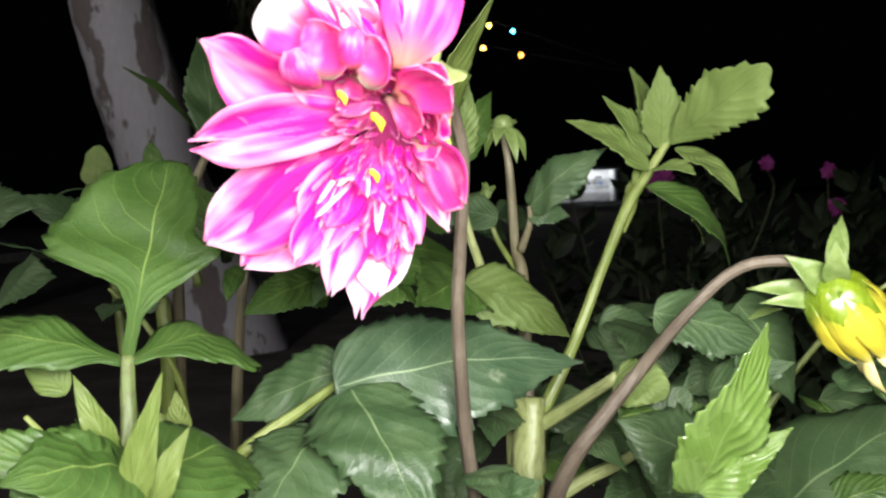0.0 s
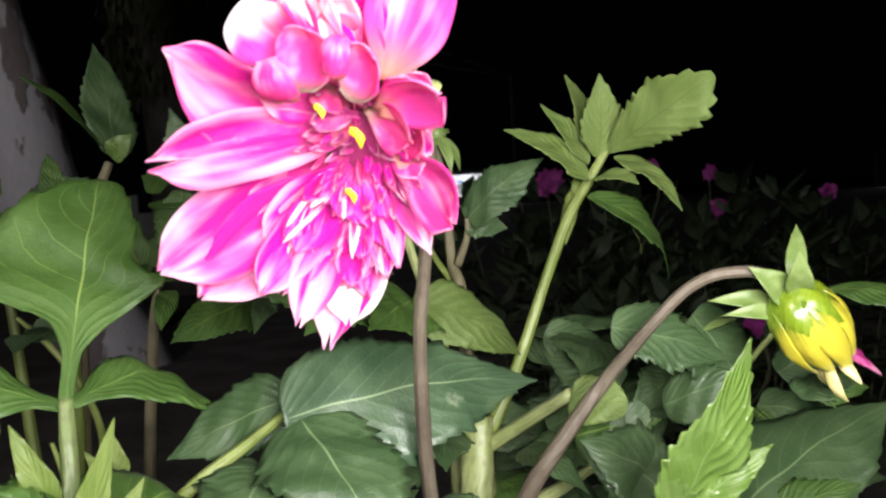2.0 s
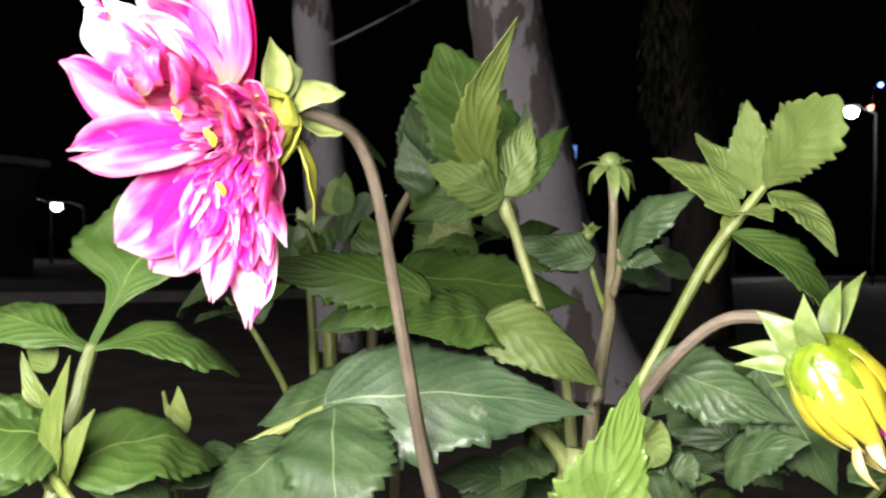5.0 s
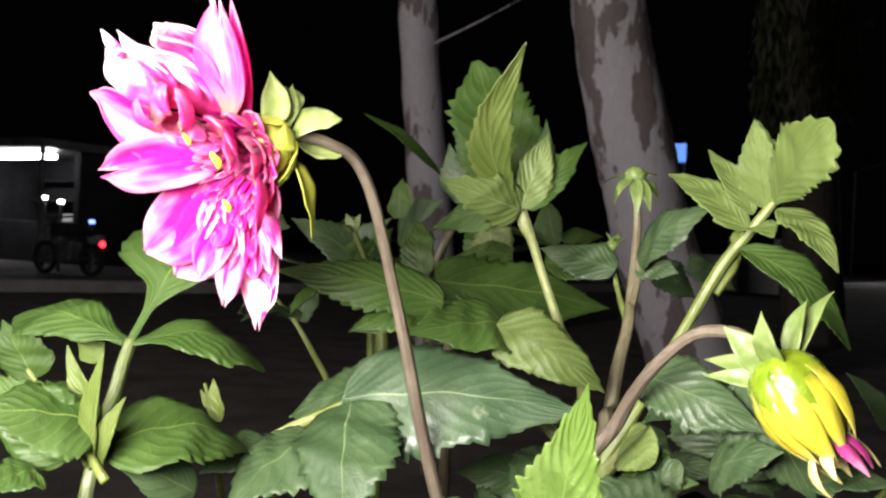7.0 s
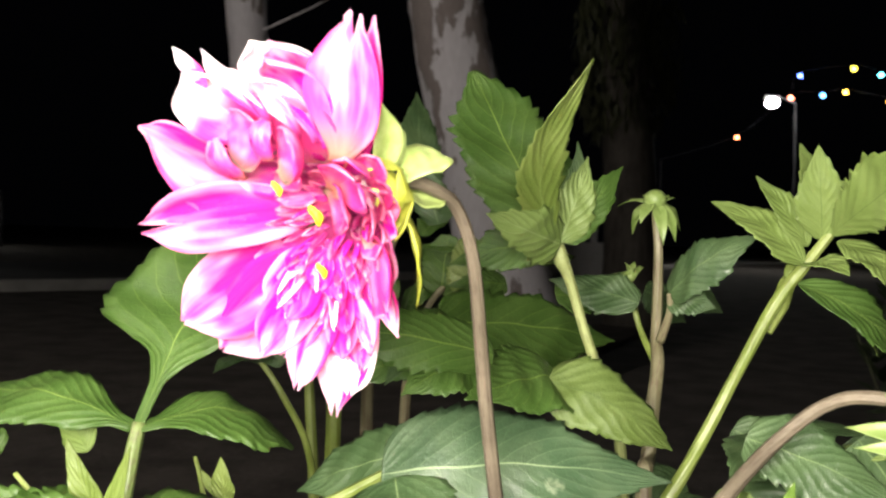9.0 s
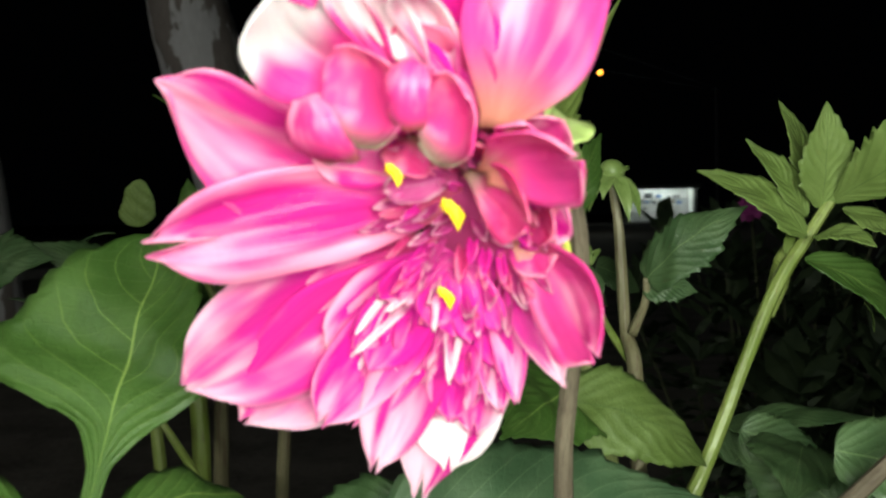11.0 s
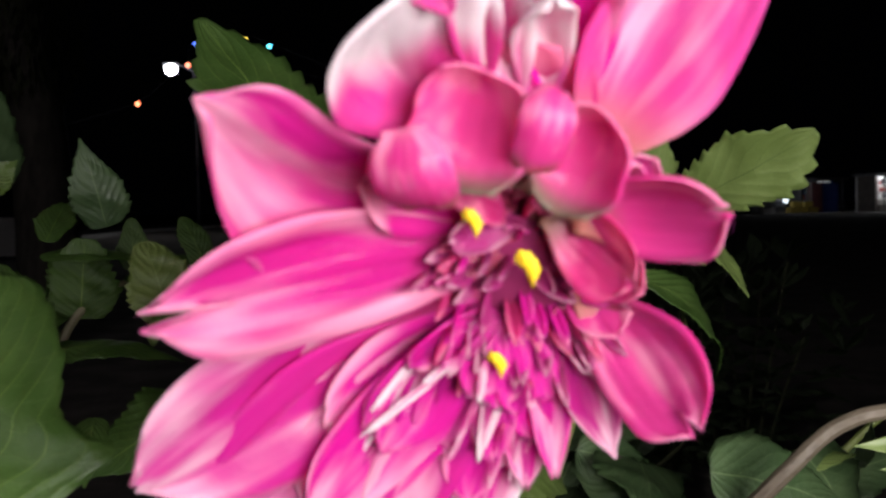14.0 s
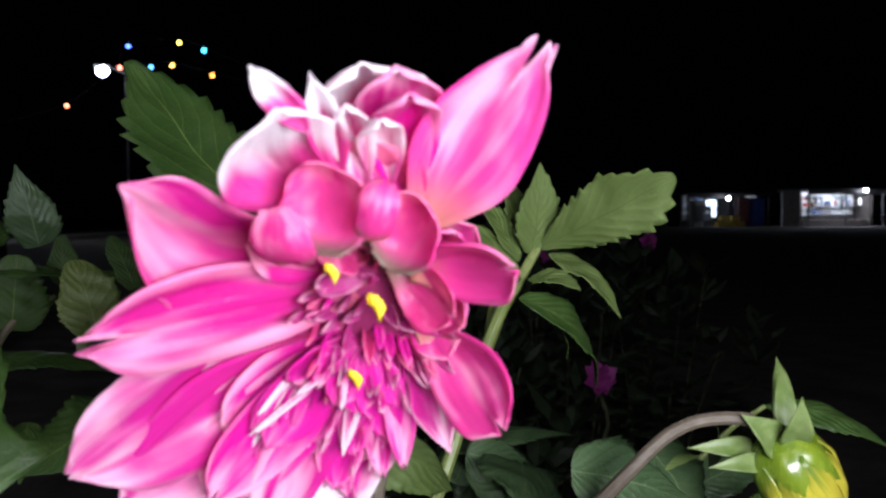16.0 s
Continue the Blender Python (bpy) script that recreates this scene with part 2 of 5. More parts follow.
SEPAL = speckled("sepal_green", (0.28, 0.37, 0.1), (0.42, 0.5, 0.2), 120, 0.42, 0.3, 0.0006)
BRACT = speckled("bract_yellow_green", (0.38, 0.41, 0.03), (0.54, 0.55, 0.12), 90, 0.4, 0.3, 0.0006)
SEPAL_MID = speckled("young_sepal_green", (0.1, 0.155, 0.035), (0.18, 0.24, 0.08), 120, 0.42, 0.3, 0.0006)
SEPAL_DARK = speckled("bud_sepal_green", (0.085, 0.135, 0.03), (0.145, 0.2, 0.06), 120, 0.42, 0.3, 0.0006)
BUD_TIP = speckled("bud_tip_cream", (0.42, 0.38, 0.12), (0.58, 0.5, 0.24), 90, 0.4, 0.2, 0.0005)
BUD_GREEN = speckled("bud_green", (0.085, 0.15, 0.01), (0.19, 0.25, 0.014), 35, 0.26, 0.25, 0.0006, 0.6, (1, 1, 0.3))
ANTHER = speckled("anther_yellow", (0.75, 0.5, 0.01), (0.85, 0.65, 0.03), 400, 0.6)
SOIL = speckled("soil", (0.045, 0.04, 0.037), (0.1, 0.09, 0.083), 3.0, 0.95, 0.8, 0.03, 0.1)
ASPHALT = speckled("asphalt", (0.04, 0.04, 0.042), (0.07, 0.07, 0.072), 5.0, 0.9, 0.5, 0.01, 0.12)
CONCRETE = speckled("concrete", (0.26, 0.26, 0.25), (0.38, 0.37, 0.36), 3.0, 0.85, 0.4, 0.01, 0.2)
DARK_PAINT = speckled("dark_paint", (0.018, 0.018, 0.02), (0.035, 0.035, 0.04), 2.0, 0.7, 0.3, 0.001, 0.15)
PAINT = speckled("grey_paint", (0.18, 0.19, 0.2), (0.24, 0.25, 0.27), 2.0, 0.6)
WHITE_WALL = speckled("white_wall", (0.55, 0.55, 0.55), (0.72, 0.72, 0.72), 1.5, 0.7)
BLUE_WALL = speckled("blue_wall", (0.03, 0.06, 0.3), (0.05, 0.1, 0.4), 1.5, 0.6)
MAROON_WALL = speckled("maroon_wall", (0.16, 0.05, 0.06), (0.24, 0.09, 0.1), 1.5, 0.6)
BROWN_PAINT = speckled("brown_paint", (0.06, 0.05, 0.045), (0.1, 0.085, 0.075), 2.0, 0.7)
CRATE_YELLOW = speckled("crate_yellow", (0.42, 0.32, 0.05), (0.55, 0.42, 0.09), 3.0, 0.5)
METAL = speckled("galvanised_metal", (0.06, 0.06, 0.065), (0.1, 0.1, 0.11), 8.0, 0.45)
# bush colours sit well below real foliage and blooms, standing in for missing light
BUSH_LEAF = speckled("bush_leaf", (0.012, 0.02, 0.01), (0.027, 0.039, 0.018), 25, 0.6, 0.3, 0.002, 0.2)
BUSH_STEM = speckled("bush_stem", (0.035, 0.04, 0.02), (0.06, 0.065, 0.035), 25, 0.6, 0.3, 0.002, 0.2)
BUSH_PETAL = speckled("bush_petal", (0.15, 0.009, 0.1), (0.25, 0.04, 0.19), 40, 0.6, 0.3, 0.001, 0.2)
DARK_BARK = speckled("dark_bark", (0.05, 0.045, 0.04), (0.1, 0.09, 0.08), 12, 0.85, 0.6, 0.01, 0.1, (1, 1, 0.3))
CROWN_LEAF = speckled("crown_leaf", (0.03, 0.035, 0.015), (0.055, 0.06, 0.028), 6, 0.6)


def bud_material():
    """Tight bud petals: green at the shoulder, yellow below, faint streaks along them."""
    g = Graph("bud_petal_yellow")
    u, v = g.uv()
    streak = g.noise(g.vec(g.math("MULTIPLY", u, 2.0), g.math("MULTIPLY", v, 9.0), g.math("MULTIPLY", g.rnd(), 30.0)), 1.0, 3.0)
    ripe = g.ramp(g.math("ADD", u, g.math("MULTIPLY", g.math("SUBTRACT", streak, 0.5), 0.5)), 0.05, 0.42)
    colour = g.mix(ripe, (0.1, 0.175, 0.014), (0.46, 0.4, 0.035))
    colour = g.mix(g.ramp(u, 0.7, 1.0), colour, (0.56, 0.5, 0.16))
    g.bump(g.math("ADD", streak, g.noise(g.place(), 300.0, 2.0)), 0.4, 0.0008)
    return g.done(colour, 0.24, 0.7, 0.1)


BUD_PETAL = bud_material()


def bark_material():
    """Smooth pale bark that peels off in grey-brown patches."""
    g = Graph("eucalyptus_bark")
    k = g.n.new("ShaderNodeMapping")
    g.l.new(g.place(), k.inputs[0])
    k.inputs["Scale"].default_value = (1, 1, 0.35)
    patch = g.noise(k.outputs[0], 4.5, 5.0, 0.6)
    fine = g.noise(k.outputs[0], 40.0, 4.0)
    pale = g.mix(fine, (0.52, 0.5, 0.53), (0.72, 0.7, 0.74))
    dark = g.mix(fine, (0.19, 0.16, 0.155), (0.3, 0.26, 0.25))
    f = g.ramp(patch, 0.53, 0.56)
    g.bump(g.math("ADD", g.math("MULTIPLY", f, 1.0), g.math("MULTIPLY", fine, 0.5)), 0.6, 0.012)
    return g.done(g.mix(f, pale, dark), 0.75, 0.25)


BARK = bark_material()


def glow(name, colour, strength):
    g = Graph(name)
    g.put(g.p.inputs["Base Color"], colour), g.put(g.p.inputs["Emission Color"], colour)
    g.p.inputs["Emission Strength"].default_value = strength
    return g.m


# ---- mesh helpers ----
def part(name, bm, material, parent=None, label="", smooth=True):
    me = bpy.data.meshes.new(name)
    bmesh.ops.recalc_face_normals(bm, faces=bm.faces[:])
    bm.to_mesh(me)
    bm.free()
    me.polygons.foreach_set("use_smooth", [smooth] * len(me.polygons))
    me.materials.append(material)
    ob = new(name, me)
    ob.parent = parent
    if label:
        ob["label"] = label
    return ob


def thing(name, label, category, group="", kind=""):
    return tagged(new(name), label, category, group, kind)


def sheet_mesh(name, rows, material, parent, thick, label=""):
    """A thin closed blade from rows of points (each row goes across), with length and breadth as its map."""
    nu, nv = len(rows), len(rows[0])
    p = np.array(rows, float)
    du, dv = np.gradient(p, axis=0), np.gradient(p, axis=1)
    nor = np.cross(dv, du)
    nor /= np.maximum(np.linalg.norm(nor, axis=2, keepdims=True), 1e-9)
    top, low = (p + nor * thick / 2).reshape(-1, 3), (p - nor * thick / 2).reshape(-1, 3)
    verts = np.vstack([top, low])
    k = nu * nv
    faces, uvs = [], []
    f = lambda i, j: (i / (nu - 1), j / (nv - 1))
    for i in range(nu - 1):
        for j in range(nv - 1):
            q = [(i, j), (i + 1, j), (i + 1, j + 1), (i, j + 1)]
            faces.append([a * nv + b for a, b in q]), uvs.extend(f(a, b) for a, b in q)
            faces.append([k + a * nv + b for a, b in q[::-1]]), uvs.extend(f(a, b) for a, b in q[::-1])
    rim = [(i, 0) for i in range(nu)] + [(nu - 1, j) for j in range(1, nv)] + [(i, nv - 1) for i in range(nu - 2, -1, -1)] + [(0, j) for j in range(nv - 2, 0, -1)]
    for (a, b), (c, d) in zip(rim, rim[1:] + rim[:1]):
        faces.append([a * nv + b, k + a * nv + b, k + c * nv + d, c * nv + d]), uvs.extend([f(a, b), f(a, b), f(c, d), f(c, d)])
    me = bpy.data.meshes.new(name)
    me.from_pydata(verts.tolist(), [], faces)
    lay = me.uv_layers.new(name="map")
    lay.data.foreach_set("uv", np.array(uvs).ravel())
    me.polygons.foreach_set("use_smooth", [True] * len(me.polygons))
    me.materials.append(material)
    ob = new(name, me)
    ob.parent = parent
    if label:
        ob["label"] = label
    return ob


V = lambda p: np.array(p, float)


def unit(a):
    a = V(a)
    return a / max(np.linalg.norm(a), 1e-9)


PROFILES = {
    "lance": lambda u: (math.sin(math.pi * u ** 0.72)) ** 0.95,
    "ovate": lambda u: math.sin(math.pi * u ** 0.62) ** (0.72 + 0.5 * u * u),
    "lobed": lambda u: float(np.interp(u, (0, 0.12, 0.25, 0.42, 0.5, 0.58, 0.72, 0.8, 0.9, 1), (0.05, 0.3, 0.8, 1.0, 0.93, 0.8, 0.72, 0.6, 0.33, 0.03))),
    "round": lambda u: (math.sin(math.pi * u ** 0.8)) ** 0.5,
    "spoon": lambda u: (0.3 + 0.7 * math.sin(math.pi / 2 * min(1, u / 0.6)) ** 1.3) * max(0.0, 1 - max(0, (u - 0.55) / 0.45) ** 3) ** 0.6,
    "ear": lambda u: float(np.interp(u, (0, 0.1, 0.25, 0.45, 0.65, 0.82, 0.94, 1), (0.16, 0.24, 0.62, 0.95, 1.0, 0.72, 0.34, 0.03))),
    "truncate": lambda u: float(np.interp(u, (0, 0.15, 0.35, 0.55, 0.68, 0.8, 0.9, 1), (0.06, 0.3, 0.66, 0.92, 1.0, 0.86, 0.56, 0.03))),
    "broad_a": lambda u: float(np.interp(u, (0, 0.2, 0.32, 0.42, 0.5, 0.6, 0.67, 0.73, 0.8, 0.9, 0.97, 1), (0.06, 0.08, 0.2, 0.55, 0.84, 0.98, 0.95, 0.8, 0.7, 0.5, 0.3, 0.06))),
    "broad_b": lambda u: float(np.interp(u, (0, 0.2, 0.32, 0.42, 0.49, 0.53, 0.58, 0.7, 0.8, 0.9, 0.97, 1), (0.06, 0.08, 0.24, 0.46, 0.66, 0.6, 0.4, 0.38, 0.35, 0.3, 0.24, 0.08))),
}


def leaf(parent, material, base, tip, width, up=(0, -0.6, 0.8), arch=0.1, fold=0.12, shape="ovate", teeth=13, tooth=0.09, sway=0.0, roll=0.0, seed=0, label="", name="leaf"):
    """A toothed leaf from base to tip. up: the way its upper face looks; arch: rise of the midrib, fold: of the edges, sway: its sideways bow, roll: twist in degrees towards the tip."""
    rng = random.Random(seed * 7 + 3)
    base, tip = V(base), V(tip)
    a = tip - base
    size = np.linalg.norm(a)
    ad = a / size
    s = unit(np.cross(ad, V(up)))
    n = unit(np.cross(s, ad))
    count = max(7, teeth)
    nu, nv = (4 * count + 1, 11) if tooth else (15, 9)
    bite = [[rng.uniform(0.1, 1.25) for _ in range(count + 1)] for _ in range(2)]
    ph, uneven = [rng.uniform(0, 6.28) for _ in range(4)], 0.09 if tooth else 0.0
    rows = []
    for i in range(nu):
        u = i / (nu - 1)
        mid = base + a * u + n * arch * size * math.sin(math.pi * u) + s * sway * size * math.sin(math.pi * u)
        halves = [width / 2 * PROFILES[q](u) * (1 + uneven * (math.sin(5.3 * u + w) + 0.6 * math.sin(12.7 * u + 2 * w))) for q, w in zip((shape.split("|") * 2)[:2], ph[2:])]
        c, sn = math.cos(radians(roll * u)), math.sin(radians(roll * u))
        s2, n2 = s * c + n * sn, n * c - s * sn
        row = []
        for j in range(nv):
            v = 2 * j / (nv - 1) - 1
            k, half = abs(v), halves[v > 0]
            t, push = 1.0, 0
            if k > 0.7 and tooth and u > 0.08:
                saw = ((i % 4) / 3) ** 0.8 * bite[v > 0][i // 4] * min(1, (u - 0.05) * 5) * (1.0 if k == 1 else 0.35)
                t = 1 + 1.7 * tooth * (saw - 0.45 * (k == 1))
                push = ad * tooth * 0.32 * width * saw
            lift = fold * half * k ** 1.4 + half * 0.09 * k * math.sin(9 * u + ph[0] + (2 if v > 0 else 0)) + half * 0.04 * math.sin(21 * u + ph[1] + 4 * v) + (half * 0.02 * math.sin(math.pi * ((9 * u - 1.3 * k + ph[2]) % 1)) * math.sin(math.pi * min(1, k * 1.05)) if tooth else 0)
            row.append(mid + s2 * half * v * t + n2 * lift + push + ad * half * -0.1 * k)
        rows.append(row)
    return sheet_mesh(name, rows, material, parent, 0.0005, label)


def tube(name, points, radii, material, parent, sides=10, label="", ridges=0.0, seed=0, ends=True):
    """A round stem along a smooth line through the points."""
    pts = [V(p) for p in points]
    radii = list(radii) if hasattr(radii, "__len__") else [radii] * len(pts)
    line, rad = [], []
    ext = [2 * pts[0] - pts[1]] + pts + [2 * pts[-1] - pts[-2]]
    steps = 6
    for i in range(len(pts) - 1):
        p0, p1, p2, p3 = ext[i:i + 4]
        for k in range(steps + (i == len(pts) - 2)):
            t = k / steps
            line.append(0.5 * (2 * p1 + (p2 - p0) * t + (2 * p0 - 5 * p1 + 4 * p2 - p3) * t * t + (3 * p1 - p0 - 3 * p2 + p3) * t ** 3))
            rad.append(radii[i] + (radii[i + 1] - radii[i]) * t)
    bm = bmesh.new()
    rings = []
    ref = V((0.31, 0.17, 0.9))
    rng = random.Random(seed)
    for i, (p, r) in enumerate(zip(line, rad)):
        d = unit(line[min(i + 1, len(line) - 1)] - line[max(i - 1, 0)])
        x = unit(np.cross(ref, d)) if abs(ref @ d) < 0.97 else unit(np.cross((1, 0, 0), d))
        y = np.cross(d, x)
        ref = np.cross(x, y) * 0 + ref
        ring = []
        for k in range(sides):
            w = 2 * math.pi * k / sides
            q = r * (1 + ridges * math.cos(w * 4 + 0.4) + rng.uniform(-0.02, 0.02))
            ring.append(bm.verts.new(p + (x * math.cos(w) + y * math.sin(w)) * q))
        rings.append(ring)
    lay = bm.loops.layers.uv.new("map")
    for i, (a, b) in enumerate(zip(rings, rings[1:])):
        for k in range(sides):
            face = bm.faces.new((a[k], a[(k + 1) % sides], b[(k + 1) % sides], b[k]))
            for loop, (iu, iv) in zip(face.loops, ((i, k), (i, k + 1), (i + 1, k + 1), (i + 1, k))):
                loop[lay].uv = (iu / steps, iv / sides)
    if ends:
        bm.faces.new(rings[0][::-1]), bm.faces.new(rings[-1])
    return part(name, bm, material, parent, label)


def box_bm(bm, lo, hi, bevel=0.0):
    made = bmesh.ops.create_cube(bm, size=1)["verts"]
    lo, hi = V(lo), V(hi)
    for q in made:
        q.co = Vector((lo + hi) / 2 + V(q.co) * (hi - lo))
    if bevel:
        edges = list({e for q in made for e in q.link_edges})
        bmesh.ops.bevel(bm, geom=edges, offset=bevel, segments=2, affect="EDGES", profile=0.5)
    return bm


def ball(name, place, r, material, parent, squash=(1, 1, 1), label=""):
    bm = bmesh.new()
    bmesh.ops.create_uvsphere(bm, u_segments=16, v_segments=10, radius=1)
    for q in bm.verts:
        q.co = Vector(place) + Vector([c * r * k for c, k in zip(q.co, squash)])
    return part(name, bm, material, parent, label)


# ---- ground, road, far place ----
bm = bmesh.new()
n_side = 40
grid = [[bm.verts.new((x * abs(x) * 0.28, y * abs(y) * 0.28 + 2, 0.0)) for x in np.linspace(-n_side, n_side, 41)] for y in np.linspace(-n_side, n_side, 41)]
for q in bm.verts:
    q.co.z = 0.02 * noise.noise(q.co * 1.3) if abs(q.co.x) < 6 and abs(q.co.y) < 8 else 0.0
for a, b in zip(grid, grid[1:]):
    for k in range(40):
        bm.faces.new((a[k], a[k + 1], b[k + 1], b[k]))
tagged(part("ground", bm, SOIL), "dark bare garden soil reaching the road", "ground", kind="structure")


def strip(name, line, offset, width, z, h, material, label, category):
    bm = bmesh.new()
    pts = [V((*p, 0)) for p in line]
    last = None
    for i, p in enumerate(pts):
        d = unit(pts[min(i + 1, len(pts) - 1)] - pts[max(i - 1, 0)])
        s = V((d[1], -d[0], 0))
        quad = [bm.verts.new(p + s * (offset + a) + V((0, 0, b))) for a, b in ((0, z), (width, z), (width, z + h), (0, z + h))]
        if last:
            for k in range(4):
                bm.faces.new((last[k], last[(k + 1) % 4], quad[(k + 1) % 4], quad[k]))
        else:
            bm.faces.new(quad[::-1])
        last = quad
    bm.faces.new(last)
    return tagged(part(name, bm, material, smooth=False), label, category, kind="structure")


ROAD = [(-24, -18), (-13, 4), (-9.5, 12), (-6, 26), (-2.4, 52), (7, 74), (40, 95), (120, 120)]
strip("road", ROAD, -9, 9, -0.05, 0.06, ASPHALT, "grey asphalt road beyond the garden", "road")
strip("kerb", ROAD, 0, 0.3, -0.05, 0.2, CONCRETE, "pale concrete kerb along the road", "kerb")


def eucalyptus(line, radii, label, seed, limb=None):
    t = thing("tree", label, "tree", "eucalyptus trees")
    trunk = tube("trunk", line, radii, BARK, t, 20, seed=seed)
    for q in trunk.data.vertices:
        q.co += q.normal * 0.025 * noise.noise(q.co * 2.2 + Vector((seed, 0, 0)))
    if limb:
        tube("limb", limb[0], limb[1], BARK, t, 7, seed=seed + 1)
    rng = random.Random(seed)
    top = V(line[-1])
    bm = bmesh.new()
    for k in range(1400):
        c = Vector(top + V((rng.gauss(0, 1.1), rng.gauss(0, 1.1), abs(rng.gauss(1.5, 1.2)))))
        d = Vector((rng.gauss(0, 0.6), rng.gauss(0, 0.6), -1)).normalized() * 0.16
        s = d.cross(Vector((rng.random(), rng.random(), 0.1))).normalized() * 0.018
        vs = [bm.verts.new(c), bm.verts.new(c + d * 0.5 + s), bm.verts.new(c + d), bm.verts.new(c + d * 0.5 - s)]
        bm.faces.new(vs)
    part("crown", bm, CROWN_LEAF, t, "drooping grey-green leaves")
    for k in range(5):
        w = k * 1.26 + seed
        tube("limb", [top - V((0, 0, 0.3)), top + V((math.cos(w) * 0.6, math.sin(w) * 0.6, 0.8)), top + V((math.cos(w) * 1.3, math.sin(w) * 1.3, 1.9))], [0.1, 0.06, 0.02], BARK, t, 7)
    return t


eucalyptus([(-1.30, 6.15, -0.1), (-1.36, 6.12, 0.12), (-1.44, 6.08, 0.38), (-1.551, 6.017, 0.72), (-1.666, 5.954, 1.06), (-1.732, 5.919, 1.41), (-1.802, 5.882, 1.75), (-1.89, 5.835, 2.1), (-1.941, 5.809, 2.44), (-2.0, 5.78, 2.9), (-2.15, 5.8, 3.9), (-2.3, 5.9, 5.2)],
           [0.33, 0.29, 0.255, 0.25, 0.245, 0.25, 0.245, 0.23, 0.22, 0.215, 0.2, 0.16], "tall eucalyptus with pale peeling bark and leaning trunk", 3)
eucalyptus([(-3.98, 7.5, -0.1), (-4.113, 7.438, 1.28), (-4.197, 7.397, 2.01), (-4.274, 7.361, 2.99), (-4.337, 7.332, 3.72), (-4.4, 7.3, 5.4)], [0.22, 0.18, 0.165, 0.16, 0.15, 0.12],
           "slender eucalyptus with smooth pale trunk behind the flowers", 5, ([(-4.15, 7.34, 2.56), (-3.75, 7.54, 2.8), (-3.42, 7.73, 3.03)], [0.012, 0.008, 0.003]))


def shaggy_tree():
    t = thing("shaggy_tree", "dim tree with a skirt of hanging dry fronds", "tree")
    tube("trunk", [(-1.53, 11.35, -0.1), (-1.6, 11.33, 1.2), (-1.68, 11.3, 2.4), (-1.72, 11.29, 3.5), (-1.75, 11.28, 4.6)], [0.36, 0.3, 0.28, 0.26, 0.24], DARK_BARK, t, 14, seed=8)
    rng = random.Random(4)
    bm = bmesh.new()
    for k in range(2600):
        z = rng.uniform(2.2, 5.0)
        r = 0.5 * min(1.0, (z - 1.9) / 0.7) + 0.1
        w = rng.uniform(0, 6.28)
        q = r * math.sqrt(rng.random())
        c = Vector((-1.7 + q * math.cos(w), 11.29 + q * math.sin(w), z))
        d = Vector((rng.gauss(0, 0.25), rng.gauss(0, 0.25), -1)).normalized() * rng.uniform(0.12, 0.3)
        s = d.cross(Vector((rng.random() - 0.5, rng.random() - 0.5, 0.1))).normalized() * 0.02
        bm.faces.new([bm.verts.new(c), bm.verts.new(c + d * 0.5 + s), bm.verts.new(c + d), bm.verts.new(c + d * 0.5 - s)])
    part("crown", bm, CROWN_LEAF, t, "hanging dry fronds")


shaggy_tree()


def street_lamp(x, y, h, bulb, strength, size, label, side=1):
    t = thing("street_lamp", label, "street lamp")
    tube("pole", [(x + 0.9 * side, y + 0.6 * side, 0), (x + 0.9 * side, y + 0.6 * side, h * 0.6), (x + 0.85 * side, y + 0.55 * side, h)], [0.05, 0.04, 0.03], DARK_PAINT, t, 10)
    tube("arm", [(x + 0.85 * side, y + 0.55 * side, h), (x + 0.4 * side, y + 0.3 * side, h + 0.18), (x, y, h + 0.16)], [0.035, 0.03, 0.03], METAL, t, 8)
    bm = bmesh.new()
    box_bm(bm, (x - 0.3, y - 0.15, h + 0.1), (x + 0.3, y + 0.15, h + 0.24), 0.03)
    part("head", bm, METAL, t)
    ball("bulb", (x, y, h), size, glow("white_lamp", bulb, strength), t, (1, 1, 0.95), "shining white bulb")
    return t


street_lamp(-0.775, 40.6, 6.55, (0.9, 0.96, 1.0), 90, 0.24, "tall street lamp shining white beside the road")
street_lamp(-27.3, 26.0, 2.1, (0.95, 0.98, 1.0), 30, 0.22, "low shining white lamp across the road")
street_lamp(-29.9, 30.3, 2.16, (0.95, 0.98, 1.0), 25, 0.2, "low shining white lamp far across the road")
# invented post and head round the trunk fill, never in view
street_lamp(-3.6, -3.6, 4.9, (1.0, 0.97, 0.96), 20, 0.16, "added fill lamp on a dark pole, out of view behind the viewpoint", -1)


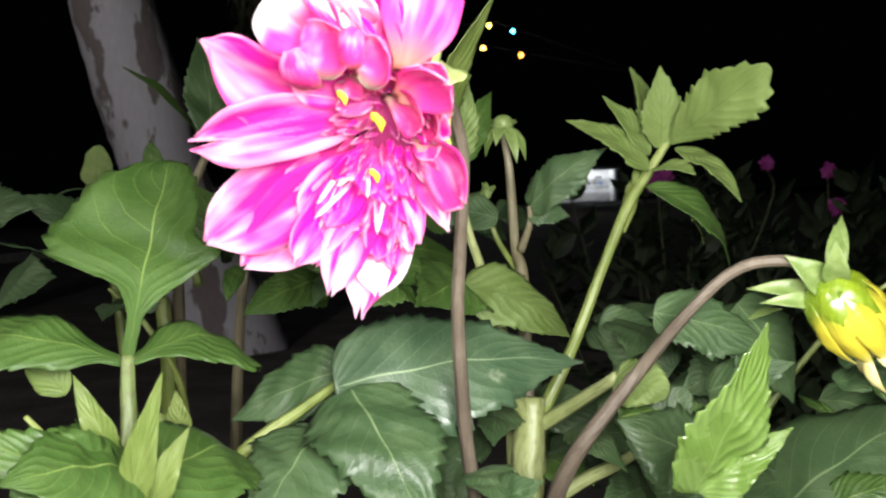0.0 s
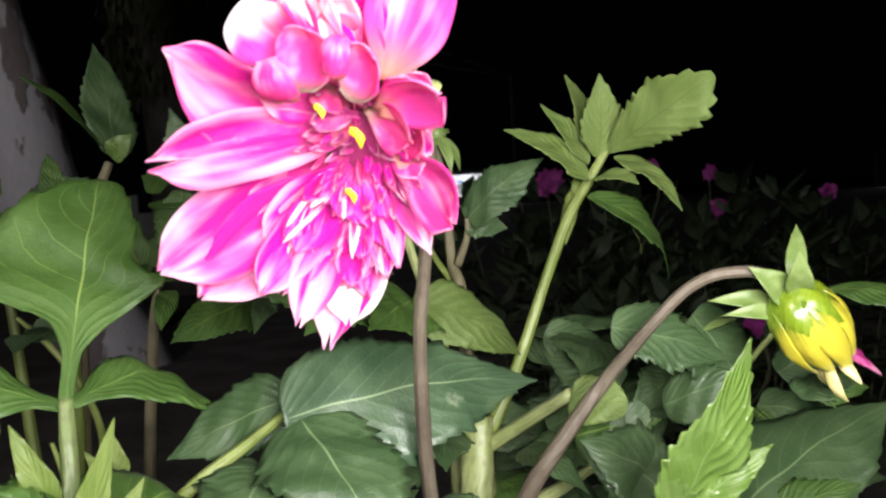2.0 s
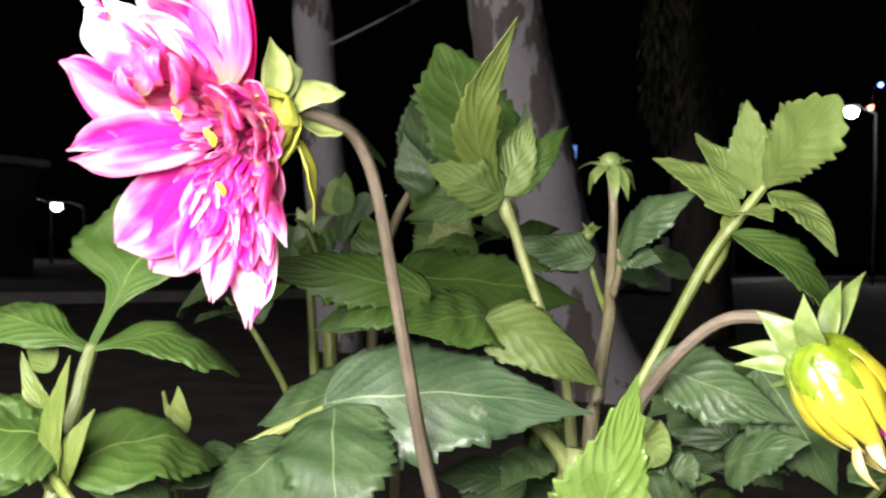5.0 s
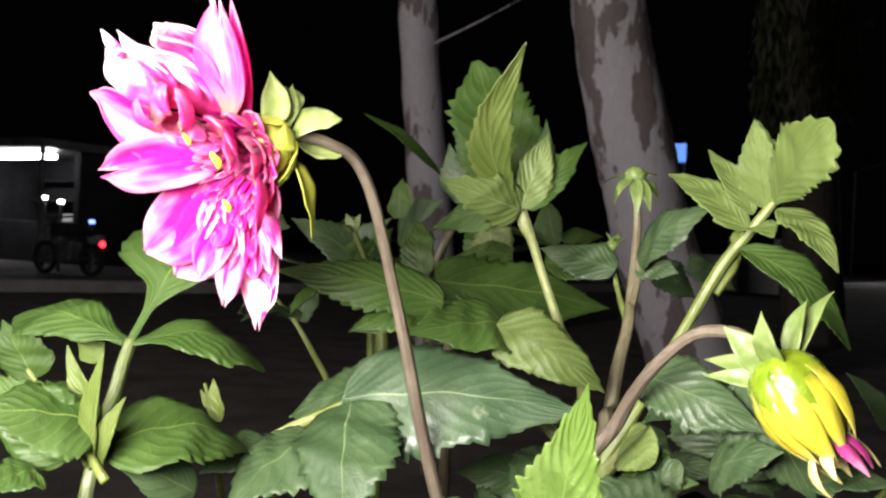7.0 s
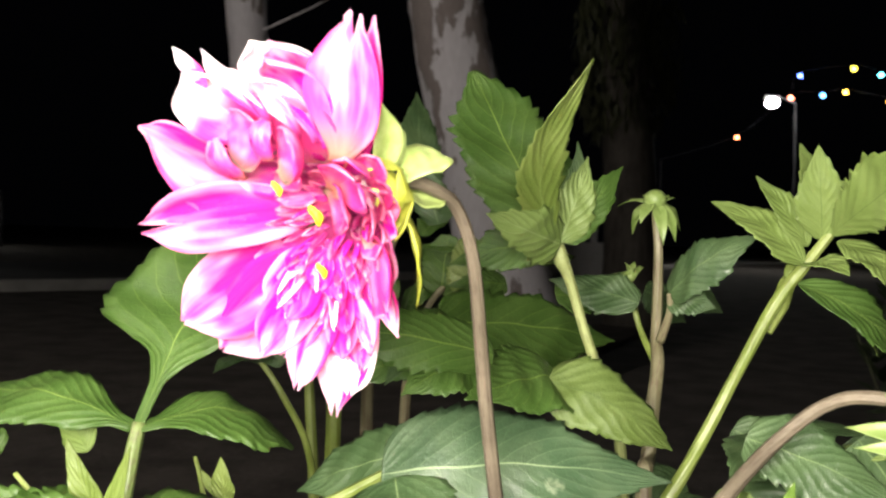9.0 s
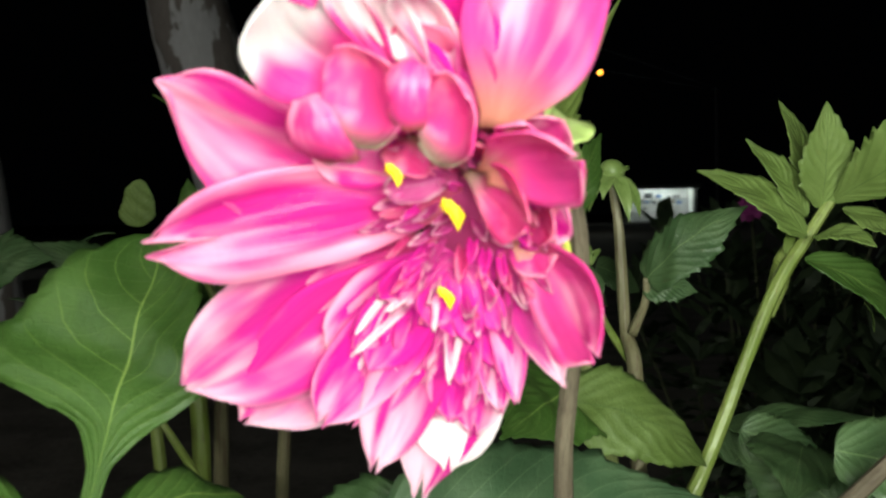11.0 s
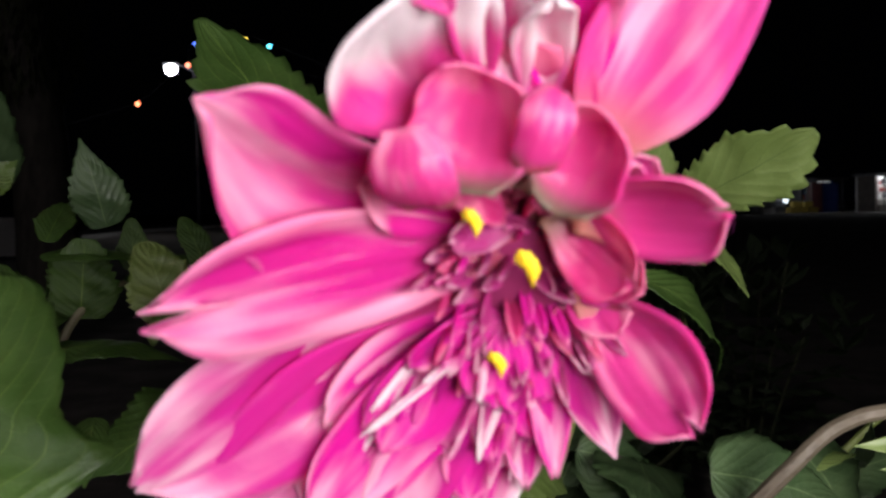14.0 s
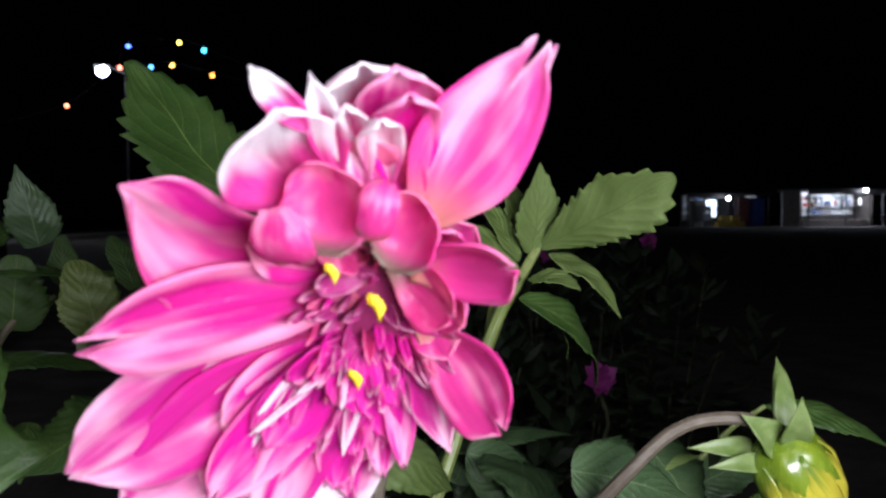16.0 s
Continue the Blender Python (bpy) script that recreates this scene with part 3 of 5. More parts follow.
def string_lights():
    t = thing("string_lights", "coloured bulbs strung on a dark cable", "string lights")
    spots = [((-2.46, 48.4, 6.0), (1.0, 0.25, 0.12)), ((-0.15, 47.7, 7.71), (1.0, 0.25, 0.15)), ((0.23, 47.6, 8.68), (0.1, 0.2, 1.0)), ((2.12, 46.95, 7.8), (1.0, 0.55, 0.1)),
             ((2.43, 46.9, 8.82), (1.0, 0.8, 0.1)), ((3.5, 46.5, 8.46), (0.1, 0.8, 1.0)), ((3.85, 46.4, 7.33), (1.0, 0.35, 0.05)), ((1.2, 47.2, 7.72), (0.1, 0.4, 1.0))]
    for k, (p, c) in enumerate(spots):
        ball("bulb", p, 0.1, glow("coloured_bulb", c, 14), t)
    tube("cable", [(-6, 49, 5.0), (-2.46, 48.4, 6.1), (-0.15, 47.7, 7.85), (1.2, 47.2, 7.86), (2.12, 46.95, 7.94), (3.85, 46.4, 7.46), (9, 46, 6.3)], 0.006, METAL, t, 5)
    for p in ((-6, 49, 5.0), (9, 46, 6.4)):
        tube("pole", [(p[0], p[1], 0), (p[0], p[1], 3), (p[0], p[1], p[2] + 0.05)], [0.05, 0.045, 0.04], DARK_PAINT, t, 6)
    tube("cable", [(-0.15, 47.7, 7.86), (0.23, 47.6, 8.82), (2.43, 46.9, 8.96), (3.5, 46.5, 8.6), (9, 46, 6.4)], 0.006, METAL, t, 5)


string_lights()


def shop(x0, x1, y, depth, h, label, wall, bright, posts, goods_seed, goods=14, board=0.0, fittings=None):
    """A small open-fronted shop: back and side walls, roof slab, posts, lit tube, shelves with goods."""
    t = thing("shop", label, "shop", "roadside shops")
    for nm, lo, hi, m in (("back_wall", (x0, y + depth, 0), (x1, y + depth + 0.2, h), wall), ("side_wall", (x0, y + 0.5, 0), (x0 + 0.2, y + depth, h), fittings or wall),
                          ("side_wall", (x1 - 0.2, y + 0.5, 0), (x1, y + depth, h), fittings or wall), ("roof", (x0 - 0.3, y - 0.8, h), (x1 + 0.3, y + depth + 0.3, h + 0.18), METAL), ("counter", (x0 + 0.4, y + 0.6, 0), (x1 - 0.4, y + 1.1, 0.5 if fittings else 0.95), fittings or wall)):
        bm = bmesh.new()
        box_bm(bm, lo, hi, 0.02)
        part(nm, bm, m, t, smooth=False)
    for k in range(posts):
        px = x0 + (x1 - x0) * k / max(posts - 1, 1)
        tube("post", [(px, y - 0.5, 0), (px, y - 0.5, h * 0.5), (px, y - 0.5, h)], 0.06, METAL, t, 8)
    bm = bmesh.new()
    box_bm(bm, (x0 + 0.6, y + 0.2, h - 0.16), (x1 - 0.6, y + 0.35, h - 0.06), 0.02)
    part("lamp_tube", bm, glow("shop_tube", (0.92, 0.97, 1.0), bright), t, "shining white tube")
    if board:
        bm = bmesh.new()
        box_bm(bm, (x0 - 0.28, y - 0.88, h - board), (x1 + 0.28, y - 0.8, h + 0.1), 0.01)
        part("front_board", bm, METAL, t, smooth=False)
    rng = random.Random(goods_seed)
    for k in range(goods):
        gx = rng.uniform(x0 + 0.5, x1 - 0.9)
        gz = rng.choice([0.95, 1.5, 2.0])
        w, gh = rng.uniform(0.2, 0.6), rng.uniform(0.2, 0.45)
        c = rng.choice([(0.5, 0.5, 0.5), (0.66, 0.65, 0.62), (0.09, 0.09, 0.1), (0.3, 0.32, 0.35), (0.5, 0.1, 0.08), (0.12, 0.2, 0.42), (0.2, 0.18, 0.16)])
        bm = bmesh.new()
        box_bm(bm, (gx, y + depth - 0.45, gz), (gx + w, y + depth - 0.1, gz + gh), 0.02)
        part("box", bm, speckled("box_paint", c, tuple(q * 0.7 for q in c), 4.0), t, smooth=False)
    for z in (0.93, 1.48, 1.98):
        bm = bmesh.new()
        box_bm(bm, (x0 + 0.3, y + depth - 0.5, z - 0.04), (x1 - 0.3, y + depth - 0.003, z), 0.005)
        part("shelf", bm, wall, t, smooth=False)
    return t


market = shop(47.9, 54.6, 62.0, 2.5, 2.6, "small roadside shop lit white inside, crowded with goods", WHITE_WALL, 190, 3, 1, 40, 0.22, BROWN_PAINT)
rng = random.Random(6)
for k in range(6):
    gx, top, w = 49.6 + k * 0.8 + rng.uniform(-0.1, 0.1), rng.uniform(1.75, 2.3), rng.uniform(0.12, 0.3)
    bm = bmesh.new()
    box_bm(bm, (gx, 62.95, top - rng.uniform(0.4, 0.8)), (gx + w, 63.1, top), 0.05)
    part("hanging_bag", bm, (DARK_PAINT, PAINT, WHITE_WALL)[k % 3], market)
    tube("string", [(gx + w / 2, 63.02, top - 0.02), (gx + w / 2, 63.02, 2.3), (gx + w / 2, 63.02, 2.61)], 0.01, METAL, market, 4)
stall = shop(40.0, 44.4, 65.6, 2.5, 2.4, "small grey roadside stall with a lit window", PAINT, 34, 2, 2, 10, 0.22, DARK_PAINT)
for lo, hi in (((42.25, 66.1, 1.6), (43.1, 66.16, 2.0)), ((42.72, 66.1, 0.75), (43.1, 66.16, 1.598))):
    bm = bmesh.new()
    box_bm(bm, lo, hi, 0.02)
    part("lit_pane", bm, glow("blue_white_pane", (0.75, 0.9, 1.0), 5), stall, "glowing bluish white pane", False)
fridge = thing("drinks_fridge", "tall pale drinks fridge in front of a stall", "fridge")
for nm, lo, hi, m in (("body", (40.25, 64.7, 0.0), (41.1, 65.3, 1.95), WHITE_WALL), ("door", (40.28, 64.64, 0.45), (41.07, 64.697, 1.6), PAINT), ("sign_panel", (40.28, 64.64, 1.63), (41.07, 64.697, 1.92), WHITE_WALL)):
    bm = bmesh.new()
    box_bm(bm, lo, hi, 0.03)
    part(nm, bm, m, fridge, smooth=False)
for x, z in ((42.2, 0), (43.0, 0), (43.8, 0), (42.5, 0.42), (43.35, 0.42)):
    t = thing("crate", "yellow plastic crate stacked in front of a stall", "crate", "crates at the stall")
    for nm, lo, hi in (("base", (x, 64.4, z), (x + 0.72, 64.95, z + 0.06)), ("side", (x, 64.4, z + 0.06), (x + 0.04, 64.95, z + 0.4)), ("side", (x + 0.68, 64.4, z + 0.06), (x + 0.72, 64.95, z + 0.4)),
                       ("front", (x + 0.04, 64.4, z + 0.06), (x + 0.68, 64.44, z + 0.4)), ("back", (x + 0.04, 64.91, z + 0.06), (x + 0.68, 64.95, z + 0.4))):
        bm = bmesh.new()
        box_bm(bm, lo, hi, 0.01)
        part(nm, bm, CRATE_YELLOW, t, smooth=False)
closed = shop(44.7, 47.7, 66.5, 2.0, 2.4, "closed maroon and blue roadside stall beside lit shops", BLUE_WALL, 0.6, 2, 3)
for lo, hi, m, label in (((44.9, 66.2, 0.05), (46.15, 66.28, 2.2), MAROON_WALL, "maroon shutter"), ((46.2, 66.2, 0.05), (47.5, 66.28, 2.2), BLUE_WALL, "dark blue shutter")):
    bm = bmesh.new()
    box_bm(bm, lo, hi, 0.02)
    part("shutter", bm, m, closed, label, False)
shop(9.0, 14.5, 83.0, 2.5, 2.9, "small lit shop far along the road", WHITE_WALL, 90, 2, 4, 20, 0.2)
street_lamp(42.9, 64.2, 2.15, (0.95, 0.98, 1.0), 65, 0.16, "short lamp shining white in front of a stall")
street_lamp(52.43, 60.8, 2.69, (0.95, 0.98, 1.0), 65, 0.16, "short lamp shining white in front of a shop")
shop(-21.5, -17.6, 14.6, 2.5, 2.5, "dark roadside kiosk with bright tubes under its roof", DARK_PAINT, 30, 3, 5, 4)


def low_wall():
    t = thing("low_wall", "low pale painted wall with pillars", "wall")
    for k in range(5):
        bm = bmesh.new()
        box_bm(bm, (-8.0 + k * 1.1, 25.0, 0), (-7.85 + k * 1.1, 25.2, 1.35), 0.02)
        part("pillar", bm, WHITE_WALL, t, smooth=False)
    bm = bmesh.new()
    box_bm(bm, (-7.998, 25.05, 0), (-3.46, 25.15, 0.9), 0.01)
    part("panel", bm, WHITE_WALL, t, smooth=False)


low_wall()


def small_lamp(p, colour, strength, size, label):
    t = thing("post_lamp", label, "lamp")
    tube("post", [(p[0], p[1], 0), (p[0], p[1], p[2] * 0.5), (p[0], p[1], p[2] - size * 0.5)], 0.03, METAL, t, 6)
    ball("bulb", p, size, glow("small_lamp", colour, strength), t, (1.5, 1, 0.8))


def motorcycle(x, y):
    t = thing("motorcycle", "dark parked motorcycle with a red tail lamp", "motorcycle")
    for name, cx in (("wheel", x - 1.25), ("wheel", x - 0.05)):
        bm = bmesh.new()
        rings = []
        for i in range(20):
            w = i * math.pi / 10
            rings.append([bm.verts.new((cx + math.cos(w) * (0.26 + 0.05 * math.cos(j * math.pi / 4)), y + 0.05 * math.sin(j * math.pi / 4), 0.31 + math.sin(w) * (0.26 + 0.05 * math.cos(j * math.pi / 4)))) for j in range(8)])
        for i in range(20):
            for j in range(8):
                bm.faces.new((rings[i][j], rings[i - 1][j], rings[i - 1][j - 7], rings[i][j - 7]))
        wheel = part(name, bm, DARK_PAINT, t)
        for k in range(3):
            w = k * math.pi / 3
            tube("spoke", [(cx + 0.22 * math.cos(w), y, 0.31 + 0.22 * math.sin(w)), (cx, y, 0.31), (cx - 0.22 * math.cos(w), y, 0.31 - 0.22 * math.sin(w))], 0.012, METAL, wheel, 6)
    for name, lo, hi, mat, label in (("engine", (x - 0.85, y - 0.14, 0.25), (x - 0.45, y + 0.14, 0.6), METAL, ""), ("tank", (x - 1.0, y - 0.14, 0.68), (x - 0.6, y + 0.14, 0.92), DARK_PAINT, ""), ("seat", (x - 0.62, y - 0.13, 0.7), (x + 0.08, y + 0.13, 0.82), DARK_PAINT, ""),
                                     ("tail", (x - 0.1, y - 0.09, 0.58), (x + 0.2, y + 0.09, 0.74), PAINT, "")):
        bm = bmesh.new()
        box_bm(bm, lo, hi, 0.05)
        part(name, bm, mat, t, label)
    tube("fork", [(x - 1.25, y, 0.31), (x - 1.1, y, 0.7), (x - 1.0, y, 1.02)], 0.03, METAL, t, 8)
    tube("handlebar", [(x - 0.92, y - 0.34, 1.05), (x - 1.0, y, 1.02), (x - 0.92, y + 0.34, 1.05)], 0.018, METAL, t, 8)
    ball("headlight", (x - 1.12, y, 0.92), 0.1, METAL, t)
    ball("tail_lamp", (x + 0.2, y, 0.58), 0.05, glow("tail_red", (1.0, 0.03, 0.05), 5), t, (0.7, 1.2, 1), "glowing red tail lamp")


motorcycle(-13.47, 11.98)
small_lamp((-23.9, 22.0, 0.76), (0.8, 0.85, 0.9), 1.2, 0.14, "dim white lamp on a short post")
small_lamp((-15.45, 12.5, 1.38), (0.9, 0.95, 1.0), 9, 0.045, "small white lamp on a post beside the kiosk")
small_lamp((-15.27, 12.72, 1.32), (1.0, 0.97, 0.9), 12, 0.05, "small warm lamp on a post beside the kiosk")
small_lamp((-14.9, 13.14, 0.97), (0.15, 0.25, 1.0), 4, 0.05, "small blue lamp on a post beside the kiosk")


def lit_sign():
    t = thing("lit_sign", "small blue lit sign on a pole", "sign")
    tube("pole", [(-8.4, 29.7, 0), (-8.4, 29.7, 2), (-8.4, 29.7, 4.3)], 0.05, METAL, t, 8)
    bm = bmesh.new()
    box_bm(bm, (-8.75, 29.5, 3.65), (-8.3, 29.62, 4.2), 0.02)
    part("panel", bm, glow("sign_blue", (0.12, 0.3, 0.9), 1.2), t, "glowing blue panel", False)


lit_sign()


# ---- flowering bushes beyond the bed ----
def bush(x, y, wide, high, seed, blooms):
    rng = random.Random(seed)
    t = thing("dahlia_bush", "dim leafy dahlia bush with magenta blooms", "bush", "bushes behind the bed")
    rows, faces = [], []
    for k in range(26):
        sx, sy = rng.gauss(0, wide * 0.32), rng.gauss(0, wide * 0.25)
        top = high * rng.uniform(0.6, 1.0)
        lean = V((rng.gauss(0, 0.08), rng.gauss(0, 0.08), 0))
        if k < 12:
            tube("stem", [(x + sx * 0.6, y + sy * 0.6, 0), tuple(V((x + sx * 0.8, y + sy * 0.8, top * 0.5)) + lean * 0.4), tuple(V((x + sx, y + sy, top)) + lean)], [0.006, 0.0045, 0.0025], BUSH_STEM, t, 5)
        for j in range(7):
            z = top * (1.0 - 0.13 * j)
            node = V((x + sx * (0.7 + 0.3 * z / top), y + sy * (0.7 + 0.3 * z / top), z)) + lean * z / high
            turn = rng.uniform(0, 6.28)
            for i in range(4):
                w = turn + i * 1.57 + rng.uniform(-0.35, 0.35)
                d = V((math.cos(w), math.sin(w), rng.uniform(0.5, 1.3) if j < 2 else rng.uniform(-0.35, 0.5))) * rng.uniform(0.05, 0.1)
                s = unit(np.cross(d, (rng.gauss(0, 0.4), rng.gauss(0, 0.4), 1))) * np.linalg.norm(d) * rng.uniform(0.16, 0.26)
                up = unit(np.cross(s, d)) * 0.01
                b = len(rows)
                rows += [node, node + d * 0.3 + s * 0.8, node + d * 0.6 + s, node + d * 0.5 + up, node + d * 0.6 - s, node + d * 0.3 - s * 0.8, node + d]
                faces += [(b, b + 1, b + 3), (b + 1, b + 2, b + 3), (b + 2, b + 6, b + 3), (b + 6, b + 4, b + 3), (b + 4, b + 5, b + 3), (b + 5, b, b + 3)]
    me = bpy.data.meshes.new("foliage")
    me.from_pydata([tuple(q) for q in rows], [], faces)
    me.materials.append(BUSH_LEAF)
    ob = new("foliage", me)
    ob.parent = t
    tagged(ob, kind="stuff")
    for p, size in blooms:
        bm = bmesh.new()
        for ring, (cnt, rad, lift) in enumerate(((11, 0.05 * size, 0.0), (9, 0.038 * size, 0.012), (6, 0.022 * size, 0.02))):
            for k in range(cnt):
                w = 6.28 * (k + ring * 0.4) / cnt
                w += rng.uniform(-0.2, 0.2)
                o, s = V((math.cos(w), rng.uniform(-0.8, 0.1), math.sin(w))) * rng.uniform(0.75, 1.1), V((-math.sin(w), rng.uniform(-0.4, 0.4), math.cos(w)))
                c = V(p) + V((0, -lift, 0))
                q = [c, c + o * rad * 0.55 + s * rad * 0.36, c + o * rad + V((0, rad * 0.2, 0)), c + o * rad * 0.55 - s * rad * 0.36]
                bm.faces.new([bm.verts.new(i) for i in q])
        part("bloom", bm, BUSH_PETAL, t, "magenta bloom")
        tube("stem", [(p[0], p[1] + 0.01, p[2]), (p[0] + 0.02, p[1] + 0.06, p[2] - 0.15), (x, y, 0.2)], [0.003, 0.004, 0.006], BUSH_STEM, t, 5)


bush(0.72, 3.1, 0.55, 0.9, 11, [((0.638, 2.95, 0.935), 1.0), ((0.965, 2.96, 0.965), 0.5)])
bush(1.15, 3.0, 0.6, 0.88, 12, [((1.158, 2.93, 0.83), 0.7), ((1.165, 3.0, 0.94), 0.6)])
bush(1.65, 3.2, 0.6, 0.85, 13, [((1.55, 3.0, 0.86), 0.7)])
bush(0.62, 2.2, 0.4, 0.62, 14, [((0.72, 1.7, 0.66), 0.7)])


# ---- the dahlia with the striped bloom ----
plant = thing("dahlia_plant", "tall dahlia with one striped pink bloom and a yellow bud", "flower plant")
UP_CAM, UP = (0.05, -0.8, 0.5), (0, -0.25, 0.95)

# bloom: axis nods towards the path
HEART, AXIS = V((-0.0095, 0.3579, 0.9326)), unit((-0.14, -0.98, -0.50))
RIGHT = unit(np.cross((0, 0, 1), AXIS))
RISE = np.cross(AXIS, RIGHT)
loc = lambda r, u, n: HEART + (RIGHT * r + RISE * u + AXIS * n) / 1000.0
bm = bmesh.new()
bmesh.ops.create_uvsphere(bm, u_segments=16, v_segments=10, radius=1)
for q in bm.verts:
    q.co = Vector(loc(q.co.x * 15 - 7, q.co.y * 17 - 3, q.co.z * 5 + 1))
bloom = part("bloom", bm, FLORET, plant, "striped magenta and white dahlia bloom")


def petal(tip, width, bow=0.1, cup=0.25, material=None, notch=0.1, lean=0.35, twist=0.0, seed=0, blunt=0.7, curl=0.0, name="petal", face=None, base=(0, 0, 2), full=0.55, sway=0.0):
    """A petal from the heart to its tip (millimetres: right, up, forward). bow: how far its back bends outward; cup: how far its edges rise; curl: roll of the tip; full: where it is broadest."""
    rng = random.Random(seed)
    r, u, n = tip
    w = math.atan2(u, r)
    out = RIGHT * math.cos(w) + RISE * math.sin(w)
    start = loc(*base)
    end = loc(*tip)
    a = end - start
    size = np.linalg.norm(a)
    ad = a / size
    facing = AXIS - out * lean if face is None else RIGHT * face[0] + RISE * face[1] + AXIS * face[2]
    s = unit(np.cross(ad, facing))
    nn = unit(np.cross(s, ad))
    nu, nv = (25, 13) if width > 9 else (11, 7)
    k1, k2, k3 = rng.uniform(0, 6), rng.uniform(-0.15, 0.15), rng.uniform(0, 6)
    rows = []
    for i in range(nu):
        x = 1 - (1 - i / (nu - 1)) ** 1.25
        mid = start + a * x - nn * bow * size * math.sin(math.pi * x ** 0.8) - nn * curl * size * max(0, x - 0.6) ** 2 * 4 + s * sway * size * math.sin(math.pi * x)
        swell = 0.2 + 0.8 * math.sin(math.pi / 2 * min(1.0, x / full)) ** 1.2
        close = max(0.0, 1 - max(0, (x - 0.5) / 0.5) ** (3.2 * blunt + 1.3)) ** (0.55 + 0.25 * (1 - blunt))
        half = width / 2000 * max(swell * close, 0.12 + 0.9 * max(0, notch - 0.06))
        c, sn = math.cos(radians(twist * x)), math.sin(radians(twist * x))
        s2, n2 = s * c + nn * sn, nn * c - s * sn
        row = []
        for j in range(nv):
            v = 2 * j / (nv - 1) - 1
            k = abs(v)
            lift = cup * half * 2 * k ** 1.8 * (1 - 0.4 * x) + half * 0.06 * math.sin(6 * x + k1 + 4 * v) + half * 0.05 * x * math.sin(9 * v + k3)
            edge = 1 + 0.05 * k ** 3 * math.sin(8 * x + k3 + (2 if v > 0 else 0))
            fwd = -size * 0.06 * k ** 2 * x ** 3 - (1.2 * notch * size * max(0, 1 - k * 2.2 + k2) * x ** 12)
            row.append(mid + s2 * half * v * edge + n2 * lift + ad * fwd)
        rows.append(row)
    return sheet_mesh(name, rows, material or PETAL, bloom, 0.0005)


def shell(centre, radius, pole, along, long, wide, material, seed):
    """A rounded, bowl-shaped petal: part of a ball round the centre, deepest towards the pole, its length along the given way."""
    rng = random.Random(seed)
    turn = lambda a: RIGHT * a[0] + RISE * a[1] + AXIS * a[2]
    p = unit(turn(pole))
    s = unit(np.cross(turn(along), p))
    q = np.cross(p, s)
    k1, k2 = rng.uniform(0, 6), rng.uniform(0, 6)
    rows = []
    for i in range(21):
        x = 2 * i / 20 - 1
        half = wide * max(0.3, 1 - abs(x) ** 3.5) ** 0.5
        row = []
        for j in range(13):
            v = 2 * j / 12 - 1
            e, f = radians(long * x), radians(half * v)
            size = radius * (1 + 0.04 * math.sin(3 * v + k1) + 0.05 * math.sin(4 * x + k2) + 0.1 * max(0, abs(v) - 0.75))
            d = p * math.cos(e) * math.cos(f) + q * math.sin(e) * math.cos(f) + s * math.sin(f)
            row.append(loc(*centre) + d * size / 1000)
        rows.append(row)
    return sheet_mesh("petal", rows, material, bloom, 0.0005)


# outer petals of the left side, each with its own place
petal((-63, 37, 26), 30, 0.10, 0.2, seed=1, notch=0.0, lean=0.5, blunt=0.5, sway=-0.2, base=(-12, 9, 6))
petal((-76, 1, 29), 26, 0.06, 0.14, seed=2, notch=0.18, blunt=0.55, base=(-10, 0, 5))
petal((-84, -45, 16), 33, 0.07, 0.12, PETAL_WHITE, seed=3, notch=0.03, lean=0.2, blunt=0.75, base=(-16, -12, 4))
petal((-73, -59, 12), 30, 0.06, 0.14, PETAL_WHITE, seed=4, notch=0.06, lean=0.2, blunt=0.7, base=(-16, -14, 3))
# hanging petals of the lower side, from the broad one to the narrow ones near the stem
petal((-51, -57, 15), 20, 0.05, 0.2, PETAL_STRIPE, seed=5, lean=0.15, blunt=0.5, base=(-14, -14, 4))
petal((-44, -59, 12), 18, 0.06, 0.2, PETAL_STRIPE, seed=35, lean=0.15, blunt=0.6, base=(-13, -14, 3))
petal((-39, -71, 16), 19, 0.06, 0.22, PETAL_WHITE, seed=36, lean=0.1, blunt=0.35, base=(-13, -14, 3))
petal((-31, -87, 8), 26, 0.06, 0.18, PETAL_WHITE, seed=6, notch=0.12, lean=0.1, blunt=0.15, base=(-10, -14, 2), full=0.62)
petal((-22, -77, 7), 24, 0.05, 0.2, PETAL_PALE, seed=7, lean=0.1, blunt=0.7, base=(-10, -16, 1), full=0.65)
petal((-14, -66, 7), 17, 0.07, 0.25, PETAL_WHITE, seed=8, lean=0.1, blunt=0.6, base=(-8, -14, 1))
petal((-6, -56, 10), 11, 0.09, 0.3, PETAL_STRIPE, seed=37, lean=0.1, blunt=0.4, base=(-6, -14, 3))
petal((-1, -50, 14), 9, 0.08, 0.35, PETAL_STRIPE, seed=38, lean=0.1, blunt=0.2, base=(-4, -13, 4))
petal((10.5, -43.5, 15), 11, 0.1, 0.35, PETAL_WHITE, seed=9, notch=0.0, blunt=0.15, base=(-2, -13, 6))
